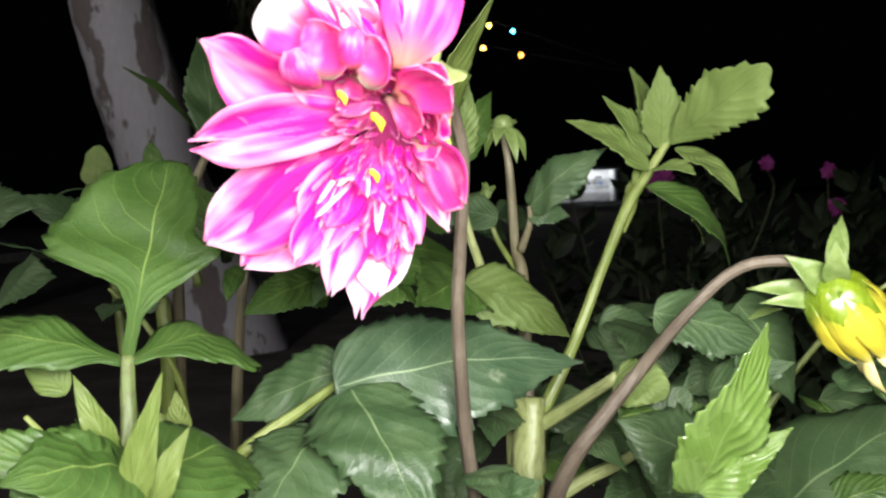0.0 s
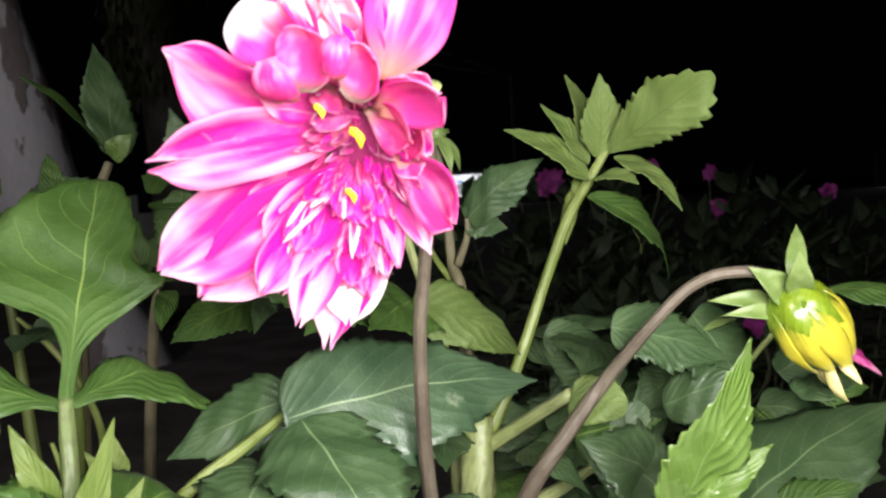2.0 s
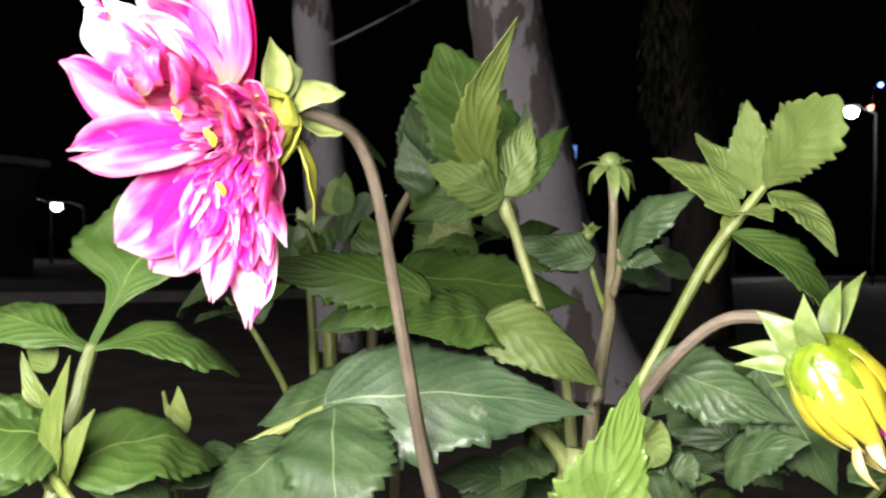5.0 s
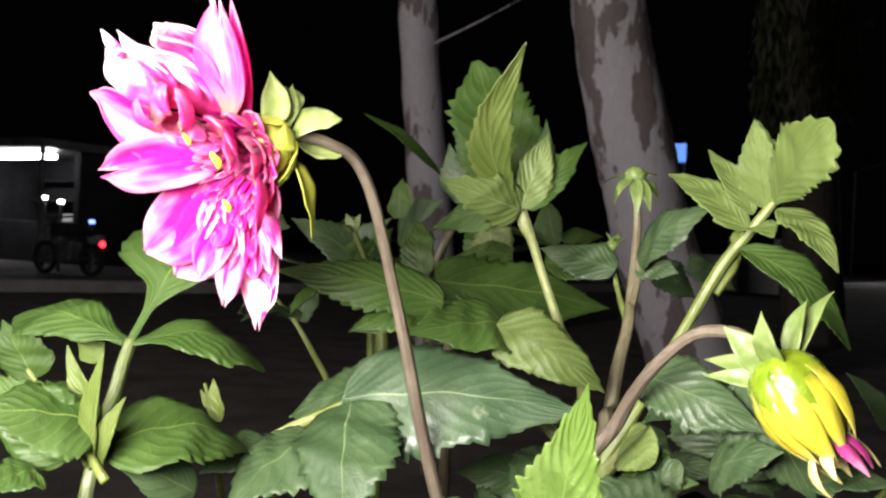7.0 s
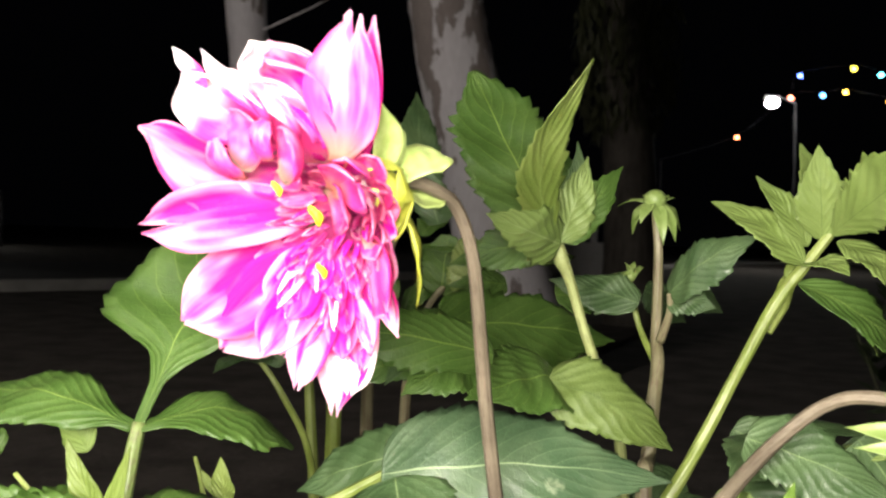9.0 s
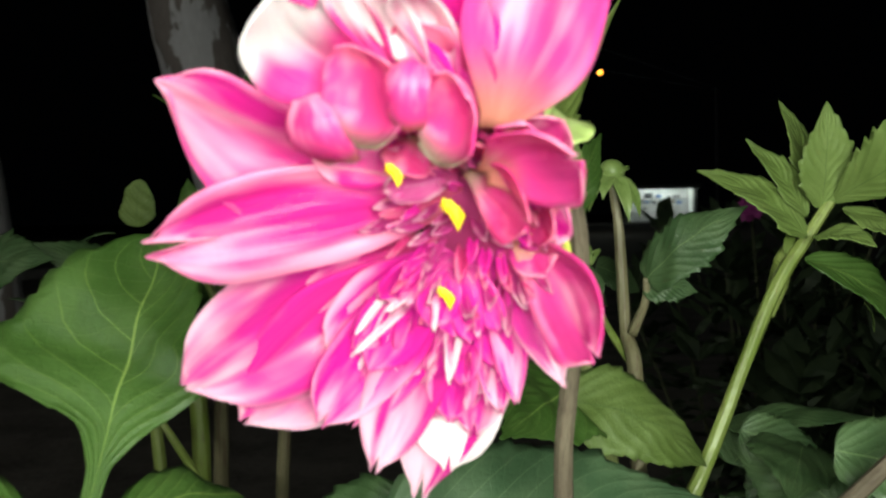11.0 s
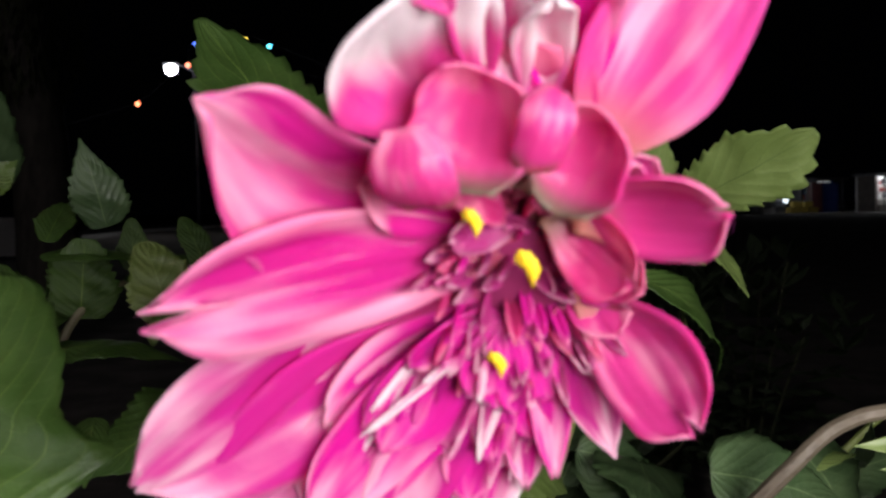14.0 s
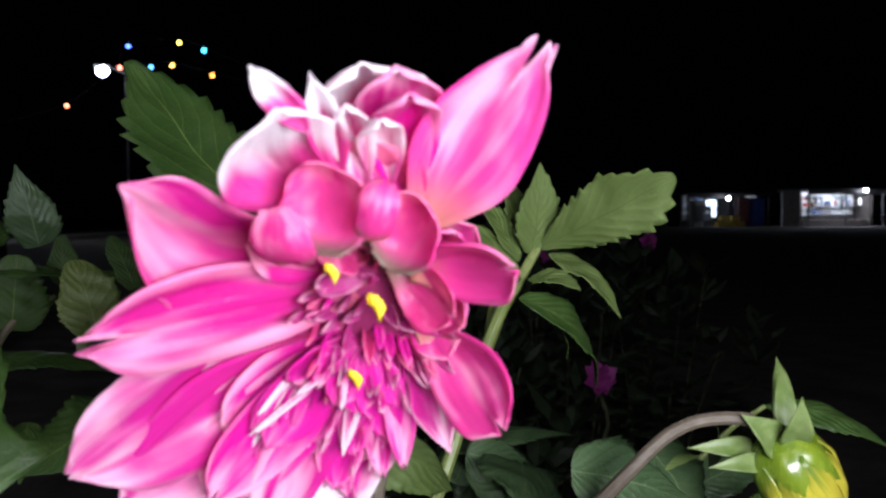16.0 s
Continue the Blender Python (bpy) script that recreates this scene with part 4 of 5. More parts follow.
# the two small petals beside the stem, the upper notched, and the long upright one
petal((19.5, -25, 31), 21, 0.14, 0.24, PETAL_BLUSH, seed=10, notch=0.14, blunt=0.85, face=(-0.35, 0.1, 0.9), base=(1, -8, 7), full=0.62)
petal((18.5, 19, 29), 20, 0.12, 0.3, PETAL_BLUSH, seed=11, notch=0.14, lean=0.3, blunt=0.7, base=(-3, 9, 13))
petal((22, 66, 15), 26, 0.07, 0.28, PETAL_LONG, seed=12, notch=0.2, lean=0.25, twist=6, blunt=0.15, base=(-1, 17, 8), full=0.45)
petal((25.5, 63, 12), 8, 0.06, 0.5, PETAL_STRIPE, seed=32, notch=0.0, lean=0.2, blunt=0.2, base=(7, 17, 4), full=0.5)
# pink petal lining the hood of the crest
petal((-9, 59.5, 17.5), 20, 0.19, 0.25, PETAL_STRIPE, seed=33, notch=0.0, lean=0.3, blunt=1.0, base=(-3, 19, 2), full=0.65)
# white crest: a broad hooded petal behind, a full one beside it with a hooked tip, narrow rolled ones between
petal((-16, 61, 15), 28, 0.2, 0.2, PETAL_CREST, seed=14, notch=0.0, lean=0.3, blunt=1.0, curl=-0.1, base=(-7, 19, -1), full=0.7)
petal((-16, 42, 13), 26, 0.12, 0.2, PETAL_CUP, seed=39, lean=0.4, blunt=0.8, base=(-9, 10, 4))
petal((-33, 55, 31), 25, 0.16, 0.26, PETAL_CREST, seed=17, notch=0.0, lean=0.55, curl=0.0, blunt=0.9, base=(-21, 23, 12), full=0.55, sway=-0.14)
petal((-38, 62, 29), 6.5, 0.16, 0.3, PETAL_CREST, seed=13, notch=0.0, lean=0.5, curl=0.2, blunt=0.25, base=(-27, 50, 29), full=0.3)
petal((-26, 60, 30), 8, 0.12, 0.7, PETAL_CREST, seed=15, lean=0.5, curl=0.12, blunt=0.3, base=(-19, 33, 14), notch=0.0)
petal((-20, 56, 26), 9, 0.14, 0.5, PETAL_PALE, seed=16, lean=0.5, curl=-0.1, blunt=0.8, base=(-13, 26, 9), notch=0.0)
petal((-13, 54, 24), 10, 0.16, 0.4, PETAL_PALE, seed=18, lean=0.5, curl=-0.2, blunt=0.95, base=(-8, 24, 8), notch=0.0)
petal((-7, 58, 21), 16, 0.18, 0.3, PETAL_STRIPE, seed=19, lean=0.4, curl=-0.18, blunt=0.95, base=(-4, 22, 8), notch=0.0)
petal((-5, 40, 7), 15, 0.1, 0.3, PETAL_CUP, seed=29, lean=0.4, base=(0, 8, 0))
# two bowl-shaped rose petals over the heart, one open to the side, the other downwards
shell((-24.5, 31.5, 28), 9.8, (0.35, -0.22, -0.9), (0.1, 1, 0.1), 74, 66, PETAL_BOWL, 20)
shell((-30, 26, 20.5), 9.4, (-0.2, -0.25, 0.95), (-0.3, 1, 0.1), 60, 40, PETAL_BLUSH, 22)
shell((-8.5, 27, 29.5), 8.8, (0.6, -0.2, -0.77), (0.2, 1, 0.1), 74, 66, PETAL_BOWL, 21)
shell((-12, 31.5, 23.5), 7.2, (-0.15, 0.05, 0.98), (0.2, 1, 0.0), 66, 36, PETAL_BLUSH, 25)
petal((-21, 12, 17), 11, 0.22, -0.3, PETAL_CUP, seed=26, notch=0.05, blunt=0.9, base=(-17, 18, 12), face=(0, 0.6, 0.8), full=0.6)
petal((-40, 18, 15), 17, 0.1, 0.2, PETAL, seed=28, lean=0.4, blunt=0.6, base=(-12, 8, 7))
petal((-25, 7, 15), 9, 0.1, 0.25, FLORET, seed=27, lean=0.3, blunt=0.7, base=(-10, 6, 8))
petal((7, 1, 22), 15, 0.14, 0.3, PETAL_CUP, seed=23, lean=0.3, blunt=0.85, base=(-7, 9, 10))
petal((-4, 18, 17), 9, 0.14, 0.3, PETAL_CUP, seed=34, lean=0.3, blunt=0.8, base=(-8, 6, 6))
# short petals between the heart and the calyx, and the outer backs that hide it
for k, (r, u, n) in enumerate(((9, 8, 14), (11, -4, 16), (8, -15, 14), (7, 21, 16), (12, 2, 8), (9, -20, 10), (13, -10, 6), (14, 6, 5), (13, 18, 7), (7, -29, 8), (14, -2, 2), (0, -38, 7), (-6, -46, 6))):
    petal((r, u, n), 12, 0.1, 0.3, (PETAL_STRIPE, PETAL_CUP, PETAL_BLUSH)[k % 3], seed=40 + k, lean=0.3, blunt=0.7, base=(r * 0.25, u * 0.4, 1), notch=0.05)
# long petals of the lower half, ring over ring, many with one thin white edge rolled forward
rq = random.Random(31)
for ring, (count, radius, width, rise, roll) in enumerate(((5, 68, 24, 4.5, 0.08), (6, 60, 20, 6, 0.1), (6, 50, 17, 7.5, 0.12), (6, 40, 12, 9.5, 0.16), (7, 29, 8, 12, 0.25))):
    for k in range(count):
        turn = -136 + (32, 36, 40, 48, 60)[ring] * (k + 0.5 * (ring % 2)) / (count - 1) + rq.uniform(-5, 5)
        w = radians(turn)
        reach = radius * rq.uniform(0.76, 1.12) * (1.0 - 0.24 * max(0, (turn + 110) / 45))
        hang = 0.12 * radius * (1 - abs(math.cos(w)))
        tip = (reach * math.cos(w) - 11, reach * math.sin(w) - 4 - hang, rise + rq.uniform(-0.8, 1.6))
        start = (8 * math.cos(w) - 11, 8 * math.sin(w) - 7, 1.5 + 1.5 * ring)
        wide = width * rq.uniform(0.75, 1.3)
        petal(tip, wide, rq.uniform(0.0, 0.05), roll * rq.uniform(0.7, 1.3), (PETAL_WHITE, PETAL_STRIPE, PETAL_STRIPE, PETAL_QUILL)[min(3, (ring + k % 2))], seed=100 + ring * 20 + k, notch=rq.uniform(0, 0.12), lean=0.1, blunt=rq.uniform(0.4, 0.95), twist=rq.uniform(-9, 9), base=start, curl=rq.uniform(-0.08, 0.05))
        if ring > 0 and rq.random() < 0.7:
            side = rq.choice((-1, 1)) * wide * rq.uniform(0.25, 0.42)
            f0, f1 = rq.uniform(0.25, 0.5), rq.uniform(0.78, 0.96)
            ends = [tuple(a + (b - a) * f + o for a, b, o in zip(start, tip, (-math.sin(w) * side, math.cos(w) * side, 3.6))) for f in (f0, f1)]
            petal(ends[1], rq.uniform(1.0, 1.7), rq.uniform(0.0, 0.08), 0.8, (PETAL_PALE, PETAL_PALE, PETAL_WHITE)[k % 3], seed=200 + ring * 20 + k, base=ends[0], notch=0.0, lean=0.1, blunt=0.6, name="quill", full=0.3)
# purple florets in the sunken heart, with a few anthers
for k in range(76):
    w, q = k * 2.4, 1.2 + 1.9 * math.sqrt(k)
    cx, cy = -9 + q * math.cos(w) * 0.85, -5 + q * math.sin(w) * 1.15
    turn = w + rq.uniform(-0.6, 0.6)
    long = rq.uniform(3, 8)
    petal((cx + long * math.cos(turn), cy + long * math.sin(turn), 9 + q * 0.22 + rq.uniform(-2, 5)), rq.uniform(1.6, 3.4), 0.05, 0.9, (FLORET, FLORET, PETAL_QUILL, PETAL_CUP)[k % 4], seed=300 + k, base=(cx, cy, 2), notch=0.0, blunt=0.3, name="floret")
for r, u, n, s in ((-10.5, 3, 15, 2.3), (-21, 13, 17.5, 1.7), (-14.5, -18.5, 14, 1.8)):
    bm = bmesh.new()
    for j in range(3):
        made = bmesh.ops.create_uvsphere(bm, u_segments=8, v_segments=6, radius=1)["verts"]
        for q in made:
            q.co = Vector(loc(r + (q.co.x * (0.5 + 0.2 * math.sin(5 * q.co.y + j)) + (j - 1) * 0.5) * s, u + (q.co.y * (0.8 + 0.3 * j) - 0.3 * j * j) * s, n + (q.co.z * 0.4 + 0.3 * math.sin(3 * q.co.x + j)) * s))
    part("anther", bm, ANTHER, bloom, "yellow anther")

# calyx behind the bloom: a flared cup, bracts pressed to the petals, loose sepals
bm = bmesh.new()
bmesh.ops.create_uvsphere(bm, u_segments=18, v_segments=12, radius=1)
for q in bm.verts:
    w, z = math.atan2(q.co.y, q.co.x), q.co.z
    flare = math.sqrt(max(0, 1 - z * z)) * (10.5 + z * 4.5) * (1 + 0.05 * math.cos(6 * w))
    q.co = Vector(loc(math.cos(w) * flare + 0.5, math.sin(w) * flare - 1, z * 11 - 7))
calyx = part("calyx", bm, BRACT, plant, "yellow-green calyx")


def sepal(base, tip, width, up, arch, material, parent, seed, shape="ovate", fold=0.25):
    leaf(parent, material, base, tip, width, up, arch, fold, shape, 8, 0.0, seed=seed, name="sepal")


sepal(loc(4, -1, -18), loc(9.5, -1, -41.5), 0.0165, (0.4, -0.5, 0.8), 0.12, SEPAL, calyx, 1, "spoon")
sepal(loc(4, -5, -18), loc(5.5, -16.5, -41.5), 0.013, (0.4, -0.6, 0.6), -0.12, SEPAL, calyx, 2, "spoon")
sepal(loc(5, -10, -12), loc(4.5, -47, -9), 0.0135, (0.9, 0.3, 0.1), 0.07, BRACT, calyx, 3, "ovate")
sepal(loc(3, 8, -10), loc(4.5, 29, -15), 0.0135, (0.7, -0.5, 0.4), 0.12, SEPAL, calyx, 4, "ovate")
sepal(loc(0, 5, -16), loc(-2, 18, -31), 0.0105, (0.7, -0.5, 0.4), 0.12, SEPAL, calyx, 5, "ovate")
sepal(loc(1, 3, -17), loc(-11, 14.5, -38), 0.0105, (0.7, -0.5, 0.4), 0.14, SEPAL, calyx, 6, "spoon")
for k in range(7):
    w = k * 0.898 + 0.2
    o = (math.cos(w), math.sin(w))
    sepal(loc(o[0] * 6, o[1] * 6, -16), loc(o[0] * 12.5, o[1] * 16.5 - 3, 3.5), 0.012, AXIS * -0.7 + RIGHT * o[0] + RISE * o[1], 0.16, BRACT, calyx, 10 + k, "ovate", -0.2)
# stem of the bloom
tube("stem", [tuple(loc(1, -2, -15)), tuple(loc(2, -3, -24)), (0.002, 0.394, 0.938), (0.006, 0.407, 0.932), (0.009, 0.419, 0.914), (0.007, 0.44, 0.879), (0.005, 0.461, 0.841), (0.008, 0.487, 0.774), (0.02, 0.52, 0.69), (0.04, 0.56, 0.6)],
     [0.004, 0.0029, 0.0026, 0.0026, 0.0027, 0.0029, 0.0032, 0.0036, 0.0042, 0.005], STEM_BROWN, plant, 10, "brown flower stem", seed=2)

# main stem, node and branches
tube("stem", [(0.0495, 0.601, 0.776), (0.0475, 0.597, 0.745), (0.045, 0.592, 0.70), (0.045, 0.6, 0.55), (0.05, 0.62, 0.25), (0.05, 0.63, -0.03)], [0.0085, 0.0098, 0.0098, 0.01, 0.011, 0.013], STEM_PALE, plant, 12, "pale green ridged main stem", 0.13, 3)
tube("branch", [(0.054, 0.604, 0.757), (0.076, 0.58, 0.777), (0.0945, 0.552, 0.796)], [0.005, 0.0042, 0.0036], STEM_PALE, plant, 8)
tube("branch", [(0.047, 0.6, 0.758), (0.041, 0.594, 0.775), (0.03, 0.585, 0.79), (0.018, 0.578, 0.8)], [0.0052, 0.0045, 0.004, 0.003], STEM_PALE, plant, 8)
tube("branch", [(0.146, 0.638, 0.932), (0.132, 0.635, 0.912), (0.117, 0.631, 0.89), (0.098, 0.623, 0.85), (0.076, 0.611, 0.802), (0.056, 0.604, 0.765)], [0.0025, 0.0032, 0.0037, 0.0032, 0.0037, 0.0046], STEM_GREEN, plant, 10)
# leafy top of the side shoot
leaf(plant, LEAF_PALE, (0.144, 0.638, 0.929), (0.186, 0.562, 0.967), 0.04, (-0.2, -0.95, -0.1), 0.04, 0.06, "truncate", 13, 0.12, seed=1)
leaf(plant, LEAF_PALE, (0.14, 0.638, 0.926), (0.136, 0.615, 0.976), 0.026, (0.1, -0.9, -0.3), 0.05, 0.15, "lance", 9, seed=2)
leaf(plant, LEAF_PALE, (0.14, 0.642, 0.927), (0.127, 0.665, 0.982), 0.022, (0.5, -0.8, 0.2), 0.05, 0.15, "lance", 9, seed=3)
leaf(plant, LEAF_PALE, (0.133, 0.637, 0.922), (0.104, 0.639, 0.961), 0.019, (0.4, -0.8, 0.5), 0.06, 0.15, "lance", 9, seed=4)
leaf(plant, LEAF_PALE, (0.132, 0.632, 0.912), (0.08, 0.638, 0.946), 0.026, (0.3, -0.7, 0.7), 0.1, 0.15, "lance", 10, seed=5)
leaf(plant, LEAF_PALE, (0.148, 0.632, 0.926), (0.185, 0.616, 0.890), 0.024, (0.4, -0.6, 0.7), 0.12, 0.12, "lance", 10, seed=6)
leaf(plant, LEAF_MID, (0.128, 0.626, 0.902), (0.188, 0.654, 0.845), 0.03, (0.5, -0.6, 0.6), 0.17, 0.1, "lance", 13, 0.11, seed=7)
leaf(plant, LEAF_PALE, (0.134, 0.627, 0.913), (0.153, 0.60, 0.908), 0.02, (0.1, -0.6, 0.8), 0.1, 0.15, "lance", 8, seed=8)
leaf(plant, LEAF_PALE, (0.138, 0.631, 0.9), (0.172, 0.66, 0.862), 0.02, (0.5, -0.6, 0.6), 0.12, 0.15, "lance", 8, seed=9)
# big compound leaf in front
leaf(plant, LEAF_MARKED, (-0.058, 0.496, 0.806), (0.074, 0.543, 0.806), 0.068, (-0.05, -0.8, 0.58), 0.11, -0.14, "ovate", 17, 0.09, seed=10)
leaf(plant, LEAF_DARK, (-0.05, 0.494, 0.806), (-0.012, 0.438, 0.748), 0.064, (0.22, -0.86, 0.42), 0.1, -0.15, "ovate", 14, seed=11)
leaf(plant, LEAF_DARK, (-0.066, 0.486, 0.785), (-0.09, 0.438, 0.75), 0.055, (0.0, -0.7, 0.7), 0.1, -0.1, "ovate", 12, seed=13)
# pale leaf and neighbours behind it
leaf(plant, LEAF_OLIVE, (0.01, 0.548, 0.85), (0.071, 0.57, 0.816), 0.042, (0.12, -0.75, 0.62), 0.16, -0.12, "ovate", 13, 0.06, seed=14)

# bud on its arched stem
tube("stem", [(0.174, 0.47, 0.858), (0.168, 0.471, 0.8625), (0.161, 0.473, 0.864), (0.148, 0.479, 0.8625), (0.136, 0.485, 0.8555), (0.123, 0.489, 0.8425), (0.111, 0.496, 0.827), (0.0985, 0.5065, 0.808), (0.084, 0.506, 0.791), (0.0705, 0.504, 0.775), (0.06, 0.512, 0.755), (0.052, 0.53, 0.72), (0.048, 0.56, 0.62)],
     [0.0034, 0.003, 0.0028, 0.0028, 0.0029, 0.003, 0.0033, 0.0037, 0.004, 0.0044, 0.0048, 0.005, 0.005], STEM_BROWN, plant, 10, "brown arched bud stem", seed=5)
BUD, HANG = V((0.193, 0.473, 0.8355)), unit((0.58, 0.1, -0.78))
bx = unit(np.cross(HANG, (0, 1, 0)))
by = np.cross(HANG, bx)
bm = bmesh.new()
bmesh.ops.create_uvsphere(bm, u_segments=24, v_segments=14, radius=1)
for q in bm.verts:
    x, y, z = q.co
    w = math.atan2(y, x)
    shoulder = math.sqrt((1 - abs(z) ** 3.4) / max(1e-6, 1 - z * z)) if -0.999 < z < 0 else 1.0
    taper = 0.0166 * shoulder * (1 - 0.5 * max(0, z) ** 1.5 - 0.02 * z) * (1 + 0.07 * math.cos(6 * w + z))
    q.co = Vector(BUD + bx * x * taper + by * y * taper + HANG * z * 0.0255)
bud = part("bud", bm, BUD_GREEN, plant, "plump yellow flower bud")
rb = random.Random(8)
for k in range(9):
    w = k * 0.698 + 0.2
    o = bx * math.cos(w) + by * math.sin(w)
    leaf(bud, BUD_PETAL, BUD - HANG * 0.02 + o * 0.0125, BUD + HANG * rb.uniform(0.02, 0.028) + o * rb.uniform(0.007, 0.011), rb.uniform(0.0125, 0.016), o, 0.17, -0.4, "lance", 8, 0.0, seed=k, name="petal")
for k in range(9):
    w = k * 0.7 + 0.3
    o = bx * math.cos(w) + by * math.sin(w)
    pink = k in (0, 1)
    leaf(bud, FLORET if pink else BUD_TIP, BUD + HANG * 0.016 + o * 0.008, BUD + HANG * rb.uniform(0.029, 0.038) + o * rb.uniform(0.006, 0.018), rb.uniform(0.004, 0.007), o, rb.uniform(0.05, 0.25), -0.3, "lance", 8, 0.0, seed=20 + k, name="petal", label="pink petal tip" if pink else "pale curled petal tip")
for k, (base, tip, width) in enumerate((((0.188, 0.478, 0.854), (0.2, 0.499, 0.884), 0.0098), ((0.187, 0.474, 0.855), (0.191, 0.486, 0.88), 0.0095), ((0.184, 0.467, 0.852), (0.1785, 0.453, 0.8755), 0.0125),
                                        ((0.1815, 0.471, 0.8495), (0.1595, 0.467, 0.867), 0.0145), ((0.18, 0.482, 0.847), (0.147, 0.487, 0.8495), 0.0095), ((0.18, 0.476, 0.843), (0.15, 0.476, 0.8435), 0.0085))):
    sepal(base, tip, width, (-0.3, -0.8, 0.4), 0.12, SEPAL_MID, bud, 30 + k)
# leaves under the bud
leaf(plant, LEAF_YOUNG, (0.104, 0.424, 0.768), (0.128, 0.394, 0.846), 0.037, (0.25, -0.95, 0.15), 0.05, 0.12, "ovate", 13, 0.09, seed=40)
leaf(plant, LEAF_YOUNG, (0.107, 0.424, 0.768), (0.143, 0.41, 0.799), 0.022, (0.1, -0.85, 0.5), 0.08, 0.15, "ovate", 9, 0.08, seed=41)
leaf(plant, LEAF_DARK, (0.122, 0.494, 0.759), (0.089, 0.515, 0.78), 0.042, (0, -0.8, 0.5), 0.05, -0.05, "ovate", 11, seed=42)
leaf(plant, LEAF_PALE, (0.131, 0.547, 0.818), (0.18, 0.528, 0.834), 0.02, (0, -0.4, 0.9), 0.1, -0.1, "lance", 9, seed=49)

# young buds on their own shoot
shoot = thing("budding_shoot", "slim dahlia shoot with two small green buds", "flower plant")
tube("stem", [(0.043, 0.685, 0.944), (0.046, 0.684, 0.92), (0.047, 0.681, 0.898), (0.048, 0.673, 0.864), (0.051, 0.66, 0.846), (0.05, 0.64, 0.80), (0.05, 0.63, 0.7), (0.06, 0.65, -0.02)], [0.0024, 0.0028, 0.0032, 0.0036, 0.0042, 0.0046, 0.005, 0.008], STEM_TAN, shoot, 8)
tube("stem", [(0.029, 0.684, 0.899), (0.033, 0.682, 0.88), (0.038, 0.679, 0.866), (0.049, 0.668, 0.848)], [0.0017, 0.0018, 0.002, 0.0026], STEM_GREEN, shoot, 8)
tube("petiole", [(0.057, 0.656, 0.892), (0.057, 0.66, 0.88), (0.051, 0.668, 0.862)], [0.0016, 0.0022, 0.003], STEM_TAN, shoot, 8)
leaf(shoot, LEAF_DARK, (0.057, 0.656, 0.891), (0.108, 0.651, 0.928), 0.036, (-0.35, -0.75, 0.5), 0.12, -0.1, "ovate", 12, seed=60)
leaf(shoot, LEAF_DARK, (0.056, 0.66, 0.889), (0.084, 0.66, 0.884), 0.022, (0, -0.8, 0.4), 0.1, 0, "ovate", 9, seed=61)


def small_bud(p, s, seed, droop):
    """A young bud in a rosette of spreading sepals."""
    rng = random.Random(seed)
    b = ball("bud", V(p) + V((0, 0, 0.002 * s)), 0.0055 * s, SEPAL_MID, shoot, (1, 1, 0.9), "small green flower bud")
    for k in range(11):
        w = k * 2.4 + seed
        o = V((math.cos(w), math.sin(w), 0))
        far, rise = ((rng.uniform(0.014, 0.021), rng.uniform(-0.002, 0.004)) if k % 3 == 0 else (rng.uniform(0.009, 0.014), droop * rng.uniform(0.6, 1.2))) if k < 8 else (0.007, 0.004)
        leaf(b, SEPAL_MID, V(p) + o * 0.003 * s, V(p) + o * far * s + V((0, 0, rise * s)), rng.uniform(0.006, 0.0085) * s, (0, -0.3, 1), 0.14, 0.2, "ovate", 7, 0.0, seed=k, name="sepal")


small_bud((0.043, 0.685, 0.946), 1.3, 1, -0.017)
small_bud((0.029, 0.684, 0.899), 0.75, 2, 0.012)

# leafy shoot behind the bloom
mid = thing("dahlia_shoot", "young dahlia shoot topped by light green leaves", "flower plant")
tube("stem", [(0.002, 0.591, 0.921), (0.005, 0.594, 0.91), (0.009, 0.597, 0.9), (0.016, 0.604, 0.874), (0.024, 0.611, 0.848), (0.036, 0.627, 0.80), (0.04, 0.64, 0.6), (0.03, 0.66, -0.02)], [0.004, 0.0043, 0.003, 0.0028, 0.003, 0.0034, 0.005, 0.008], STEM_PALE, mid, 9)
leaf(mid, LEAF_MID, (0.003, 0.589, 0.922), (-0.0725, 0.664, 1.0285), 0.072, (0.35, -0.9, 0.2), -0.04, 0.05, "lobed", 15, 0.1, seed=70)
leaf(mid, LEAF_SHOOT, (0.005, 0.584, 0.92), (0.0325, 0.525, 1.008), 0.027, (0.45, -0.88, 0.1), 0.06, 0.12, "lobed", 14, 0.11, seed=71, sway=-0.17, roll=-35)
leaf(mid, LEAF_VEINED, (0.0065, 0.584, 0.919), (-0.0198, 0.5284, 0.9336), 0.031, (0.56, -0.2, -0.18), 0.06, -0.05, "ovate", 10, 0.1, seed=72)
leaf(mid, LEAF_VEINED, (0.006, 0.583, 0.92), (0.0175, 0.596, 0.968), 0.024, (0.6, -0.7, 0.2), 0.06, 0.15, "ovate", 9, 0.12, seed=73)
leaf(mid, LEAF_MID, (0.007, 0.585, 0.921), (0.0325, 0.622, 0.9645), 0.021, (0.5, -0.7, 0.3), 0.06, 0.15, "ovate", 9, 0.12, seed=74)
leaf(mid, LEAF_MID, (-0.002, 0.59, 0.918), (-0.059, 0.588, 0.905), 0.027, (0.2, -0.8, 0.5), 0.12, 0, "ovate", 10, 0.1, seed=75)
leaf(mid, LEAF_DARK, (0.012, 0.6, 0.93), (0.008, 0.612, 0.978), 0.016, (0.5, -0.8, 0.2), 0.05, 0.1, "ovate", 9, 0.1, seed=77)

